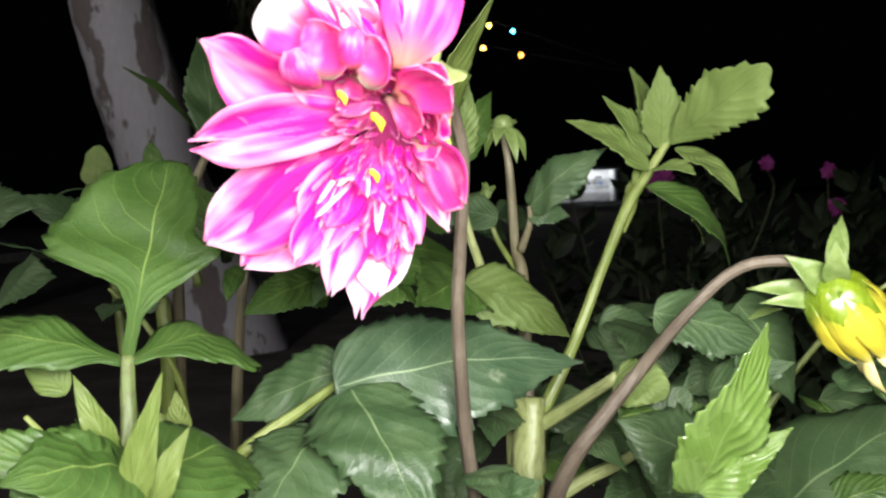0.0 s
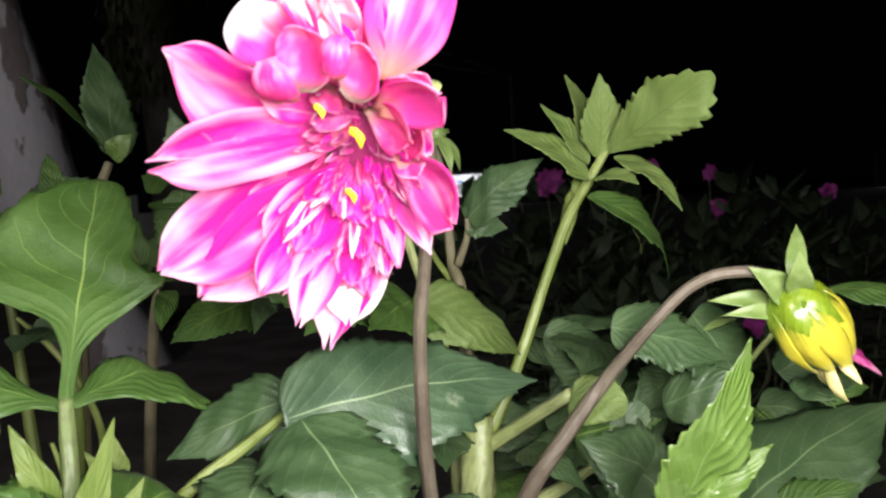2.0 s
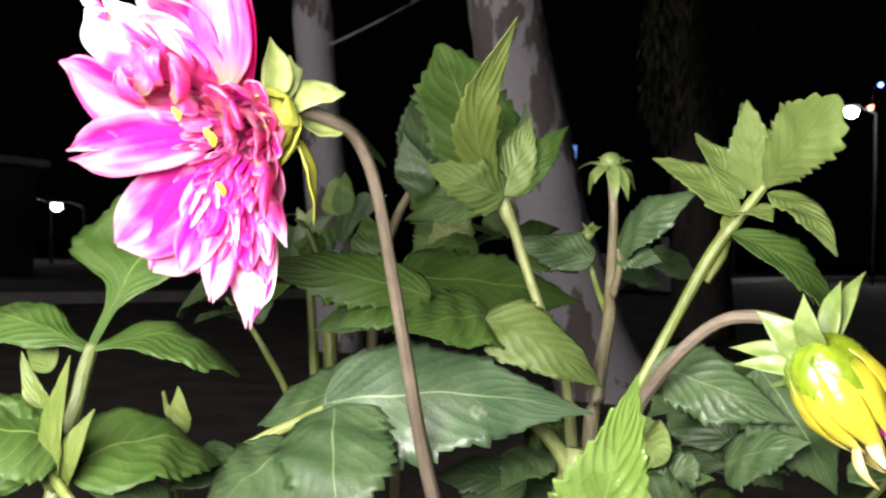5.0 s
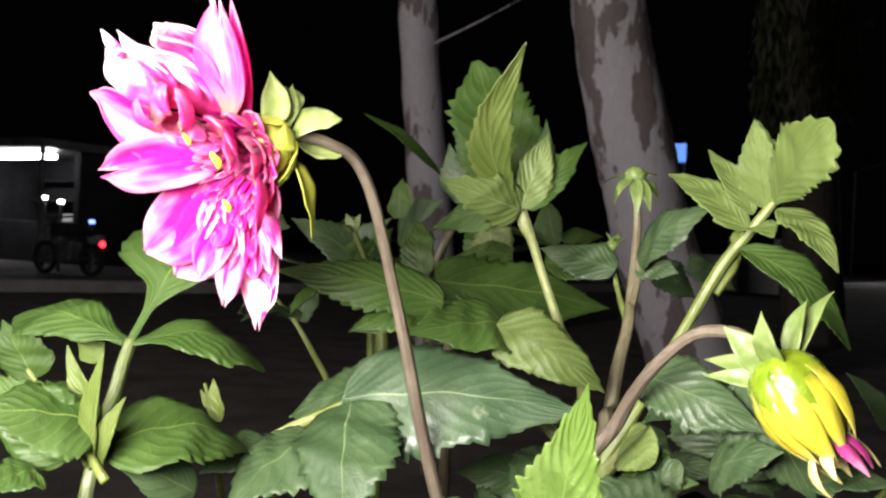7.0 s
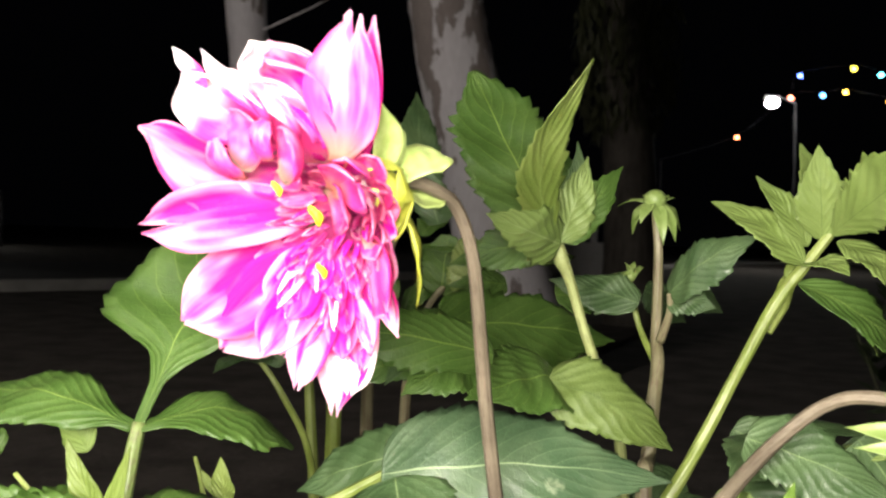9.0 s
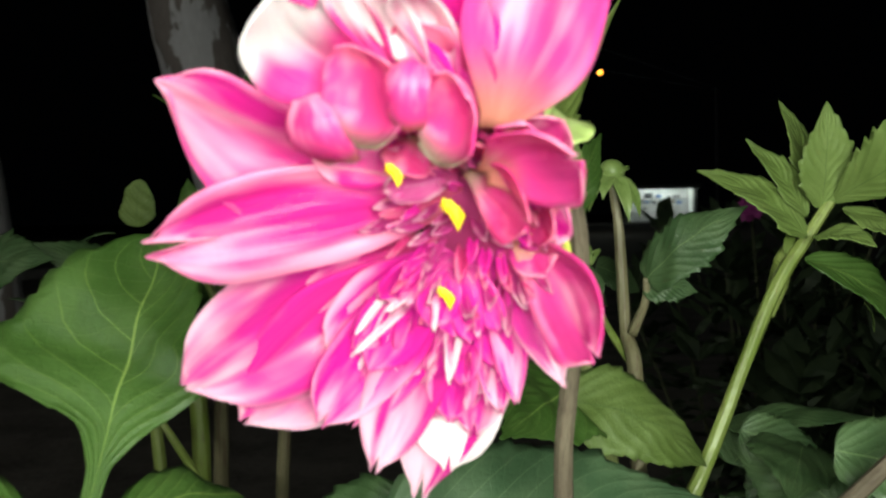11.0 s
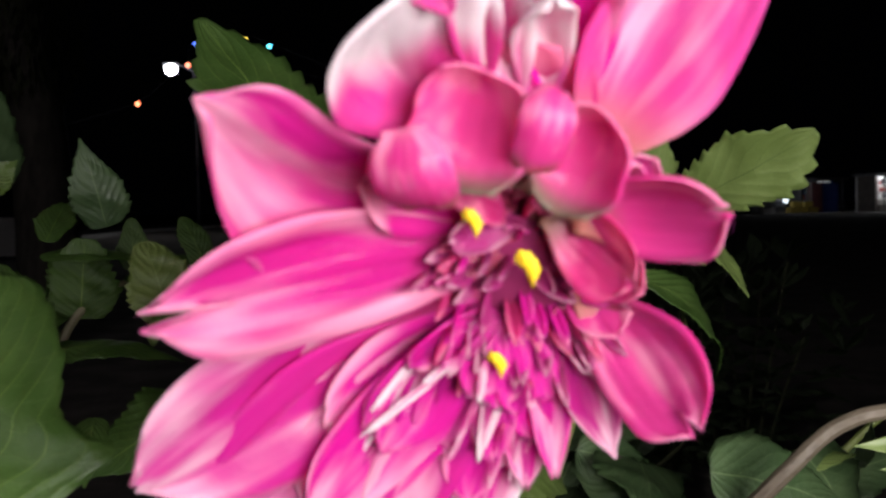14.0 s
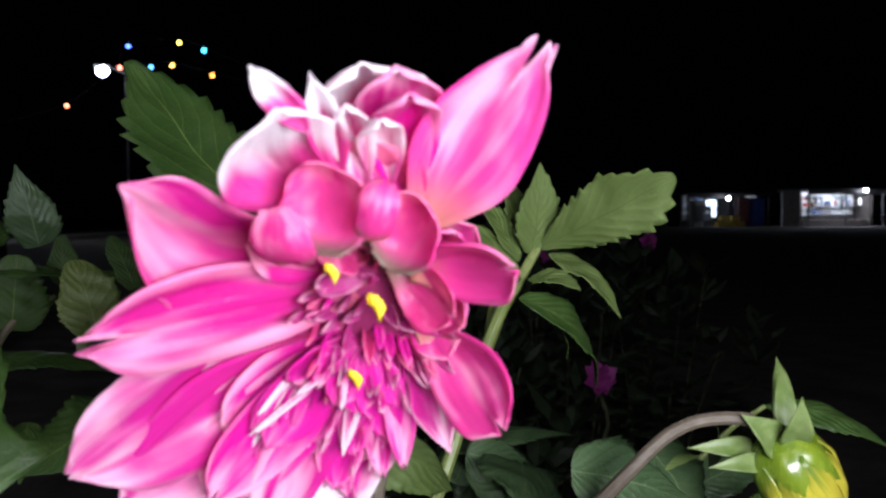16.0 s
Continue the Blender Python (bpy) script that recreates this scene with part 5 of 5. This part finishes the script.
# plant with the broad leaf
side = thing("broad_leaved_dahlia", "young dahlia with broad dark green leaves", "flower plant")
tube("stem", [(-0.133, 0.409, 0.838), (-0.1315, 0.402, 0.825), (-0.13, 0.396, 0.811), (-0.129, 0.384, 0.782), (-0.128, 0.378, 0.7), (-0.12, 0.40, 0.4), (-0.11, 0.42, -0.02)], [0.003, 0.0033, 0.0034, 0.0036, 0.0042, 0.008, 0.01], STEM_DULL, side, 12, "", 0.1)
leaf(side, LEAF_MID, (-0.131, 0.407, 0.837), (-0.091, 0.468, 0.821), 0.042, (0, -0.55, 0.8), 0.2, -0.12, "ear", 10, 0.06, seed=81)
leaf(side, LEAF_MID, (-0.135, 0.407, 0.837), (-0.217, 0.401, 0.844), 0.04, (0, -0.5, 0.85), 0.13, -0.18, "ear", 12, 0.06, seed=82)
leaf(side, LEAF_SHOOT, (-0.133, 0.387, 0.802), (-0.144, 0.377, 0.837), 0.011, (0.2, -0.9, 0.2), 0.08, 0.2, "lance", 8, 0.03, seed=83)
leaf(side, LEAF_SHOOT, (-0.128, 0.38, 0.775), (-0.107, 0.368, 0.839), 0.0135, (0.1, -0.95, 0.2), 0.05, 0.25, "lance", 9, 0.03, seed=84)
leaf(side, LEAF_SHOOT, (-0.122, 0.382, 0.775), (-0.10, 0.376, 0.816), 0.0125, (0.1, -0.9, 0.3), 0.1, 0.2, "lance", 9, 0.03, seed=85)
leaf(side, LEAF_MID, (-0.129, 0.372, 0.785), (-0.175, 0.352, 0.822), 0.04, (0.1, -0.8, 0.6), 0.12, -0.05, "ovate", 11, 0.075, seed=86)
leaf(side, LEAF_MID, (-0.126, 0.385, 0.786), (-0.096, 0.468, 0.772), 0.058, (0.1, -0.65, 0.75), 0.2, -0.08, "ovate", 12, 0.075, seed=87)

# plant further back
rear = thing("rear_dahlia", "dim dahlia plants with dark leaves in the bed", "flower plant")
# broad leaf
leaf(side, LEAF_MID, (-0.133, 0.407, 0.836), (-0.130, 0.477, 0.922), 0.094, (0.05, -0.85, 0.5), 0.03, 0.05, "broad_a|broad_b", 13, 0.045, seed=80)
leaf(side, LEAF_MID, (-0.125, 0.384, 0.798), (-0.155, 0.332, 0.807), 0.047, (0.2, -0.75, 0.6), 0.1, -0.05, "ovate", 12, 0.075, seed=90)
leaf(side, LEAF_MID, (-0.2458, 0.4403, 0.8022), (-0.2634, 0.4278, 0.8379), 0.034, UP_CAM, 0.05, 0.05, "ovate", 9, 0.07, seed=91)
leaf(side, LEAF_PALE, (-0.160, 0.410, 0.823), (-0.181, 0.421, 0.845), 0.016, UP_CAM, 0.05, 0.05, "lance", 8, 0.05, seed=92)
leaf(side, LEAF_DARK, (-0.103, 0.430, 0.758), (-0.124, 0.384, 0.784), 0.026, UP_CAM, 0.1, -0.05, "ovate", 10, 0.05, seed=93)
leaf(side, LEAF_MID, (-0.126, 0.348, 0.781), (-0.131, 0.323, 0.775), 0.029, UP_CAM, 0.1, -0.05, "ovate", 10, 0.075, seed=94)
leaf(side, LEAF_SHOOT, (-0.1309, 0.4769, 0.7859), (-0.1312, 0.4706, 0.8122), 0.012, UP_CAM, 0.05, 0.1, "lance", 7, 0.03, seed=95)
leaf(side, LEAF_SHOOT, (-0.137, 0.478, 0.790), (-0.144, 0.474, 0.804), 0.005, UP_CAM, 0.05, 0.1, "lance", 7, 0.04, seed=96)
# rear plant beside the trunk
leaf(rear, LEAF_DARK, (-0.216, 0.947, 0.958), (-0.238, 0.993, 1.067), 0.051, (0.6, -0.7, 0.3), 0.05, 0.05, "ovate", 12, 0.09, seed=101)
leaf(rear, LEAF_MID, (-0.208, 0.856, 0.961), (-0.246, 0.777, 1.010), 0.020, (0.3, -0.6, 0.7), 0.06, 0.1, "lance", 10, 0.04, seed=102)
leaf(rear, LEAF_YOUNG, (-0.216, 0.936, 0.956), (-0.197, 0.934, 0.977), 0.025, UP_CAM, 0.1, 0.05, "ovate", 8, 0.06, seed=103)
leaf(rear, LEAF_PALE, (-0.353, 1.014, 0.922), (-0.349, 1.017, 0.965), 0.032, UP_CAM, 0.05, 0.05, "round", 8, 0.03, seed=104)
leaf(rear, LEAF_MID, (-0.148, 0.832, 0.873), (-0.144, 0.834, 0.923), 0.045, UP_CAM, 0.05, 0.02, "round", 11, 0.09, seed=105)
leaf(rear, LEAF_MID, (-0.120, 0.905, 0.898), (-0.120, 0.905, 0.935), 0.021, UP_CAM, 0.05, 0.05, "round", 8, 0.04, seed=106)
leaf(rear, LEAF_MID, (-0.122, 0.847, 0.893), (-0.062, 0.881, 0.906), 0.026, UP, 0.1, -0.1, "ovate", 10, 0.09, seed=107)
leaf(rear, LEAF_MID, (-0.221, 0.848, 0.882), (-0.216, 0.793, 0.857), 0.042, UP_CAM, 0.1, 0, "ovate", 10, 0.09, seed=108)
leaf(rear, LEAF_MID, (-0.196, 0.862, 0.857), (-0.141, 0.836, 0.884), 0.032, UP_CAM, 0.1, 0, "ovate", 10, 0.09, seed=109)
leaf(rear, LEAF_DARK, (-0.296, 0.863, 0.873), (-0.349, 0.809, 0.914), 0.042, UP_CAM, 0.08, -0.05, "ovate", 11, 0.07, seed=110)
leaf(rear, LEAF_DARK, (-0.315, 0.851, 0.872), (-0.262, 0.859, 0.919), 0.039, UP_CAM, 0.08, -0.05, "ovate", 11, 0.07, seed=111)
leaf(rear, LEAF_DARK, (-0.335, 0.840, 0.859), (-0.362, 0.802, 0.875), 0.034, UP, 0.08, -0.05, "ovate", 11, 0.07, seed=112)
leaf(rear, LEAF_DARK, (-0.294, 0.921, 0.902), (-0.229, 0.901, 0.939), 0.047, UP_CAM, 0.08, 0, "ovate", 11, 0.07, seed=113)
leaf(rear, LEAF_DARK, (-0.337, 0.747, 0.839), (-0.274, 0.698, 0.853), 0.050, UP_CAM, 0.1, -0.1, "ovate", 11, 0.09, seed=114)
leaf(rear, LEAF_DARK, (-0.385, 0.800, 0.890), (-0.303, 0.751, 0.904), 0.049, UP_CAM, 0.1, -0.1, "ovate", 11, 0.09, seed=115)
leaf(rear, LEAF_DARK, (-0.355, 0.901, 0.909), (-0.317, 0.882, 0.918), 0.013, UP, 0.1, -0.1, "ovate", 8, 0.09, seed=116)
leaf(rear, LEAF_MID, (-0.170, 0.829, 0.912), (-0.087, 0.853, 0.897), 0.029, UP, 0.1, -0.12, "ovate", 12, 0.09, seed=117)
leaf(rear, LEAF_MID, (-0.166, 0.828, 0.921), (-0.158, 0.868, 0.945), 0.022, UP_CAM, 0.05, 0.05, "round", 10, 0.09, seed=118)
leaf(rear, LEAF_MID, (-0.166, 0.848, 0.900), (-0.160, 0.866, 0.876), 0.017, UP_CAM, 0.05, 0.05, "ovate", 10, 0.09, seed=119)
leaf(rear, LEAF_MID, (-0.080, 0.636, 0.850), (-0.123, 0.592, 0.833), 0.039, UP_CAM, 0.08, -0.05, "ovate", 13, 0.09, seed=120)
leaf(rear, LEAF_MID, (-0.159, 0.778, 0.861), (-0.085, 0.774, 0.851), 0.031, UP, 0.08, -0.1, "ovate", 13, 0.09, seed=121)
tube("stem", [(-0.221, 0.945, 0.952), (-0.233, 0.928, 0.915), (-0.244, 0.911, 0.855), (-0.250, 0.919, 0.771), (-0.261, 0.947, 0.652)], [0.004, 0.0045, 0.005, 0.006, 0.007], STEM_TAN, rear, 8)
tube("petiole", [(-0.122, 0.847, 0.894), (-0.141, 0.836, 0.884), (-0.158, 0.826, 0.862), (-0.170, 0.819, 0.818), (-0.192, 0.862, 0.651)], [0.002, 0.0025, 0.003, 0.004, 0.006], STEM_TAN, rear, 8)
tube("stem", [(-0.311, 0.854, 0.906), (-0.295, 0.863, 0.867), (-0.289, 0.866, 0.827), (-0.275, 0.872, 0.634)], [0.0025, 0.003, 0.004, 0.006], STEM_GREEN, rear, 8)
tube("stem", [(-0.229, 0.797, 0.827), (-0.227, 0.798, 0.769), (-0.232, 0.806, 0.688)], [0.006, 0.0065, 0.007], STEM_GREEN, rear, 8)
tube("stem", [(-0.212, 0.622, 0.850), (-0.198, 0.630, 0.832), (-0.186, 0.636, 0.811), (-0.178, 0.652, 0.781), (-0.180, 0.674, 0.737), (-0.186, 0.693, 0.688)], [0.0014, 0.002, 0.0022, 0.0024, 0.0028, 0.003], STEM_GREEN, rear, 8)
leaf(rear, LEAF_DARK, (-0.199, 0.630, 0.834), (-0.196, 0.597, 0.846), 0.021, UP_CAM, 0.08, 0, "ovate", 9, 0.09, seed=122)
leaf(rear, LEAF_DARK, (-0.197, 0.630, 0.834), (-0.189, 0.647, 0.857), 0.026, UP_CAM, 0.08, 0, "ovate", 9, 0.09, seed=123)
leaf(rear, LEAF_DARK, (-0.204, 0.626, 0.838), (-0.200, 0.571, 0.835), 0.021, UP_CAM, 0.08, 0, "ovate", 9, 0.09, seed=124)
leaf(rear, LEAF_MID, (-0.114, 0.549, 0.866), (-0.115, 0.518, 0.849), 0.013, UP_CAM, 0.1, 0, "lance", 9, 0.04, seed=125)
# leaves of the bed between the stems
leaf(plant, LEAF_MID, (-0.013, 0.528, 0.863), (-0.093, 0.471, 0.877), 0.034, (0.15, -0.85, 0.5), 0.08, -0.12, "ovate", 15, 0.09, seed=16)
leaf(plant, LEAF_MID, (-0.023, 0.523, 0.858), (-0.046, 0.487, 0.846), 0.032, (0.1, -0.8, 0.6), 0.12, -0.12, "ovate", 12, 0.08, seed=17)
leaf(plant, LEAF_MID, (0.013, 0.561, 0.851), (-0.016, 0.492, 0.846), 0.046, (0.1, -0.85, 0.5), 0.06, -0.08, "ovate", 14, 0.09, seed=15)
leaf(plant, LEAF_MID, (-0.074, 0.621, 0.870), (0.014, 0.728, 0.854), 0.06, (0.1, -0.85, 0.5), 0.05, -0.12, "ovate", 15, 0.09, seed=18)
leaf(shoot, LEAF_DARK, (0.037, 0.672, 0.884), (-0.021, 0.674, 0.896), 0.029, UP_CAM, 0.06, -0.05, "ovate", 12, 0.09, seed=62)
leaf(plant, LEAF_DARK, (0.108, 0.517, 0.836), (0.171, 0.518, 0.814), 0.036, UP_CAM, 0.08, -0.05, "ovate", 13, 0.09, seed=47)
leaf(plant, LEAF_DARK, (0.097, 0.625, 0.820), (0.140, 0.616, 0.803), 0.027, UP_CAM, 0.08, -0.05, "ovate", 13, 0.09, seed=48)
leaf(plant, LEAF_PALE, (0.0925, 0.545, 0.797), (0.1165, 0.522, 0.792), 0.029, (-0.1, -0.9, 0.3), 0.06, 0.05, "round", 9, 0.03, seed=43)
leaf(plant, LEAF_DARK, (0.140, 0.535, 0.789), (0.180, 0.511, 0.808), 0.030, UP_CAM, 0.08, -0.05, "ovate", 13, 0.09, seed=51)
leaf(plant, LEAF_DARK, (0.105, 0.537, 0.765), (0.128, 0.528, 0.792), 0.026, UP_CAM, 0.08, -0.05, "round", 12, 0.09, seed=52)
leaf(plant, LEAF_DARK, (0.218, 0.580, 0.816), (0.200, 0.546, 0.844), 0.014, UP_CAM, 0.08, -0.05, "ovate", 12, 0.09, seed=53)
tube("petiole", [(0.1198, 0.5792, 0.7501), (0.1084, 0.5804, 0.7443), (0.09, 0.572, 0.7381), (0.0762, 0.568, 0.7333), (0.0591, 0.5628, 0.7246)], [0.0018, 0.003, 0.0042, 0.0042, 0.004], STEM_PALE, plant, 8)
leaf(plant, LEAF_DARK, (0.097, 0.657, 0.814), (0.185, 0.677, 0.812), 0.027, UP, 0.08, -0.1, "ovate", 13, 0.09, seed=54)
leaf(plant, LEAF_DARK, (0.071, 0.575, 0.762), (0.092, 0.514, 0.752), 0.022, UP_CAM, 0.08, 0, "ovate", 11, 0.09, seed=55)
leaf(plant, LEAF_DARK, (0.153, 0.597, 0.823), (0.184, 0.576, 0.804), 0.030, UP_CAM, 0.08, 0, "round", 11, 0.09, seed=56)
leaf(plant, LEAF_DARK, (0.173, 0.596, 0.795), (0.133, 0.575, 0.779), 0.030, UP_CAM, 0.08, 0, "ovate", 11, 0.09, seed=57)
leaf(plant, LEAF_DARK, (0.018, 0.473, 0.749), (0.042, 0.454, 0.767), 0.024, UP_CAM, 0.08, 0, "ovate", 11, 0.09, seed=58)
leaf(plant, LEAF_DARK, (0.014, 0.493, 0.763), (0.025, 0.453, 0.755), 0.025, UP_CAM, 0.08, 0, "ovate", 11, 0.09, seed=59)
leaf(plant, LEAF_DARK, (0.119, 0.592, 0.721), (0.080, 0.542, 0.725), 0.036, UP_CAM, 0.08, 0, "ovate", 11, 0.09, seed=63)
leaf(plant, LEAF_DARK, (0.080, 0.692, 0.734), (0.100, 0.671, 0.707), 0.043, UP_CAM, 0.08, 0, "ovate", 11, 0.09, seed=64)
leaf(plant, LEAF_DARK, (-0.108, 0.494, 0.775), (-0.124, 0.453, 0.760), 0.033, UP_CAM, 0.08, 0, "ovate", 11, 0.09, seed=65)
leaf(plant, LEAF_DARK, (-0.021, 0.591, 0.720), (0.010, 0.573, 0.744), 0.037, UP_CAM, 0.08, 0, "ovate", 11, 0.09, seed=66)
leaf(plant, LEAF_DARK, (0.195, 0.496, 0.799), (0.229, 0.496, 0.803), 0.028, UP, 0.08, 0, "ovate", 11, 0.09, seed=67)
leaf(plant, LEAF_DARK, (0.100, 0.656, 0.795), (0.127, 0.677, 0.814), 0.031, UP, 0.08, 0, "ovate", 11, 0.09, seed=68)
leaf(rear, LEAF_SHOOT, (-0.092, 0.748, 0.877), (-0.106, 0.764, 0.922), 0.036, UP_CAM, 0.08, 0.0, "round", 12, 0.07, seed=130)
leaf(rear, LEAF_MID, (-0.240, 0.837, 0.918), (-0.250, 0.855, 0.958), 0.023, UP_CAM, 0.08, 0.0, "ovate", 12, 0.05, seed=131)
leaf(rear, LEAF_MID, (-0.070, 0.819, 0.899), (-0.086, 0.833, 0.935), 0.019, UP_CAM, 0.08, 0.0, "round", 12, 0.09, seed=132)
leaf(rear, LEAF_MID, (-0.067, 0.821, 0.904), (-0.042, 0.858, 0.908), 0.020, UP_CAM, 0.08, 0.0, "ovate", 12, 0.09, seed=133)
leaf(rear, LEAF_MID, (-0.167, 0.763, 0.868), (-0.200, 0.802, 0.917), 0.033, UP_CAM, 0.08, 0.0, "ovate", 12, 0.08, seed=134)
leaf(rear, LEAF_MID, (-0.058, 0.710, 0.890), (-0.095, 0.689, 0.888), 0.021, UP_CAM, 0.08, 0.0, "ovate", 12, 0.1, seed=135)
leaf(rear, LEAF_MID, (-0.017, 0.676, 0.887), (0.015, 0.717, 0.874), 0.024, UP_CAM, 0.08, 0.0, "ovate", 12, 0.12, seed=136)
leaf(rear, LEAF_SHOOT, (-0.101, 0.720, 0.868), (-0.097, 0.734, 0.888), 0.008, UP_CAM, 0.08, 0.0, "lance", 12, 0.08, seed=137)
leaf(rear, LEAF_MID, (-0.205, 0.742, 0.883), (-0.228, 0.729, 0.889), 0.029, UP_CAM, 0.08, 0.0, "ovate", 12, 0.1, seed=138)
leaf(rear, LEAF_MID, (-0.239, 0.780, 0.876), (-0.229, 0.809, 0.908), 0.028, UP_CAM, 0.08, 0.0, "ovate", 12, 0.1, seed=139)
tube("stem", [(-0.192, 0.692, 0.904), (-0.186, 0.695, 0.890), (-0.180, 0.698, 0.873), (-0.175, 0.701, 0.843)], [0.002, 0.0022, 0.0028, 0.004], STEM_GREEN, rear, 8)
leaf(rear, SEPAL_DARK, (-0.191, 0.692, 0.902), (-0.198, 0.689, 0.917), 0.009, UP_CAM, 0.08, 0.0, "ovate", 12, 0.0, seed=140)
leaf(rear, SEPAL_DARK, (-0.191, 0.692, 0.903), (-0.187, 0.694, 0.917), 0.008, UP_CAM, 0.08, 0.0, "ovate", 12, 0.0, seed=141)
leaf(rear, SEPAL_DARK, (-0.191, 0.692, 0.902), (-0.194, 0.679, 0.907), 0.007, UP_CAM, 0.08, 0.0, "ovate", 12, 0.0, seed=142)
leaf(plant, LEAF_DARK, (-0.055, 0.562, 0.866), (-0.024, 0.557, 0.861), 0.014, UP_CAM, 0.08, 0.0, "ovate", 12, 0.1, seed=143)
leaf(plant, LEAF_DARK, (-0.064, 0.557, 0.858), (-0.072, 0.529, 0.843), 0.012, UP_CAM, 0.08, 0.0, "ovate", 12, 0.1, seed=144)
leaf(plant, LEAF_DARK, (0.155, 0.528, 0.838), (0.19, 0.545, 0.779), 0.044, (0.2, -0.9, 0.35), 0.1, -0.08, "ovate", 13, 0.08, seed=44)
leaf(plant, LEAF_DARK, (0.1285, 0.6359, 0.809), (0.0998, 0.5488, 0.8058), 0.05, (-0.1, -0.8, 0.55), 0.1, -0.08, "ovate", 13, 0.09, seed=151)
leaf(plant, LEAF_DARK, (0.1413, 0.6127, 0.782), (0.1633, 0.5816, 0.7702), 0.032, UP_CAM, 0.08, -0.05, "ovate", 12, 0.09, seed=152)
leaf(plant, LEAF_MID, (0.0924, 0.5412, 0.775), (0.1366, 0.5301, 0.7825), 0.034, UP_CAM, 0.12, -0.08, "ovate", 12, 0.09, seed=153)
leaf(plant, LEAF_DARK, (0.0268, 0.6071, 0.7705), (0.0234, 0.5495, 0.7596), 0.034, UP_CAM, 0.08, -0.05, "ovate", 12, 0.09, seed=154)
leaf(plant, LEAF_DARK, (0.1346, 0.5921, 0.7909), (0.094, 0.627, 0.8106), 0.04, UP_CAM, 0.1, -0.08, "ovate", 13, 0.09, seed=155)
leaf(plant, LEAF_DARK, (0.1344, 0.5062, 0.7518), (0.084, 0.4982, 0.7839), 0.05, (0.1, -0.8, 0.55), 0.1, -0.1, "ovate", 12, 0.08, seed=156)
leaf(shoot, LEAF_DARK, (0.0233, 0.7918, 0.887), (0.0516, 0.8179, 0.8621), 0.03, UP_CAM, 0.1, -0.1, "ovate", 11, 0.09, seed=63)
leaf(shoot, LEAF_DARK, (0.0438, 0.8177, 0.89), (0.0766, 0.844, 0.8694), 0.026, UP_CAM, 0.1, -0.1, "ovate", 11, 0.09, seed=64)
leaf(mid, LEAF_DARK, (-0.1244, 0.7524, 0.9304), (-0.1359, 0.7424, 0.9782), 0.03, UP_CAM, 0.08, -0.05, "ovate", 12, 0.1, seed=78)
# low leaves that fill the bed under the bud and the flower stems
rl = random.Random(17)
for k in range(46):
    x, y, z = rl.uniform(-0.04, 0.3), rl.uniform(0.56, 0.74), rl.uniform(0.68, 0.775)
    w = rl.uniform(0, 6.28)
    long = rl.uniform(0.045, 0.075)
    leaf(plant, (LEAF_DARK, LEAF_DARK, LEAF_MID)[k % 3], (x, y, z), (x + long * math.cos(w), y + 0.5 * long * math.sin(w) - 0.015, z + rl.uniform(-0.02, 0.02)), long * rl.uniform(0.5, 0.68), (rl.uniform(-0.3, 0.3), rl.uniform(-0.9, -0.4), 0.75), 0.1, -0.1, "ovate", 10, 0.09, seed=400 + k)
tube("node", [(0.129, 0.648, 0.912), (0.123, 0.643, 0.901), (0.119, 0.640, 0.888), (0.113, 0.635, 0.874)], [0.0015, 0.0048, 0.005, 0.0032], STEM_GREEN, plant, 8)
leaf(plant, LEAF_SHOOT, (0.123, 0.633, 0.903), (0.127, 0.644, 0.917), 0.007, UP_CAM, 0.08, 0.0, "lance", 12, 0.0, seed=150)
tube("petiole", [(-0.053, 0.519, 0.808), (-0.065, 0.509, 0.801), (-0.080, 0.500, 0.792), (-0.095, 0.493, 0.783), (-0.109, 0.493, 0.770), (-0.131, 0.533, 0.725)], [0.0022, 0.0027, 0.003, 0.0034, 0.0036, 0.0036], STEM_GREEN, plant, 8)
leaf(plant, LEAF_DARK, (-0.053, 0.526, 0.811), (-0.118, 0.525, 0.784), 0.038, (0.1, -0.8, 0.6), 0.08, -0.1, "ovate", 12, 0.08, seed=12)
leaf(plant, LEAF_DARK, (-0.084, 0.522, 0.783), (-0.079, 0.500, 0.753), 0.025, (0.1, -0.75, 0.6), 0.08, -0.1, "ovate", 11, 0.08, seed=19)
tube("petiole", [(-0.164, 0.499, 0.803), (-0.161, 0.501, 0.789), (-0.158, 0.503, 0.768), (-0.166, 0.521, 0.728)], [0.001, 0.0014, 0.0018, 0.0025], STEM_GREEN, side, 8)
tube("petiole", [(-0.158, 0.365, 0.824), (-0.149, 0.370, 0.811), (-0.135, 0.378, 0.792), (-0.106, 0.371, 0.775)], [0.001, 0.0014, 0.0018, 0.0025], STEM_GREEN, side, 8)
leaf(plant, LEAF_DARK, (0.183, 0.587, 0.694), (0.315, 0.607, 0.764), 0.095, (0.1, -0.45, 0.88), 0.1, -0.12, "ovate", 14, 0.04, seed=46)
leaf(plant, LEAF_MID, (0.271, 0.605, 0.838), (0.334, 0.577, 0.815), 0.022, (0.1, -0.6, 0.8), 0.12, -0.15, "lance", 11, 0.08, seed=50)
tube("petiole", [(0.271, 0.605, 0.838), (0.252, 0.616, 0.821), (0.222, 0.627, 0.784), (0.180, 0.629, 0.728)], [0.0014, 0.0018, 0.0022, 0.003], STEM_GREEN, plant, 8)
tube("petiole", [(0.185, 0.587, 0.695), (0.166, 0.599, 0.687), (0.126, 0.613, 0.671), (0.076, 0.617, 0.655)], [0.0025, 0.003, 0.0032, 0.004], STEM_GREEN, plant, 8)
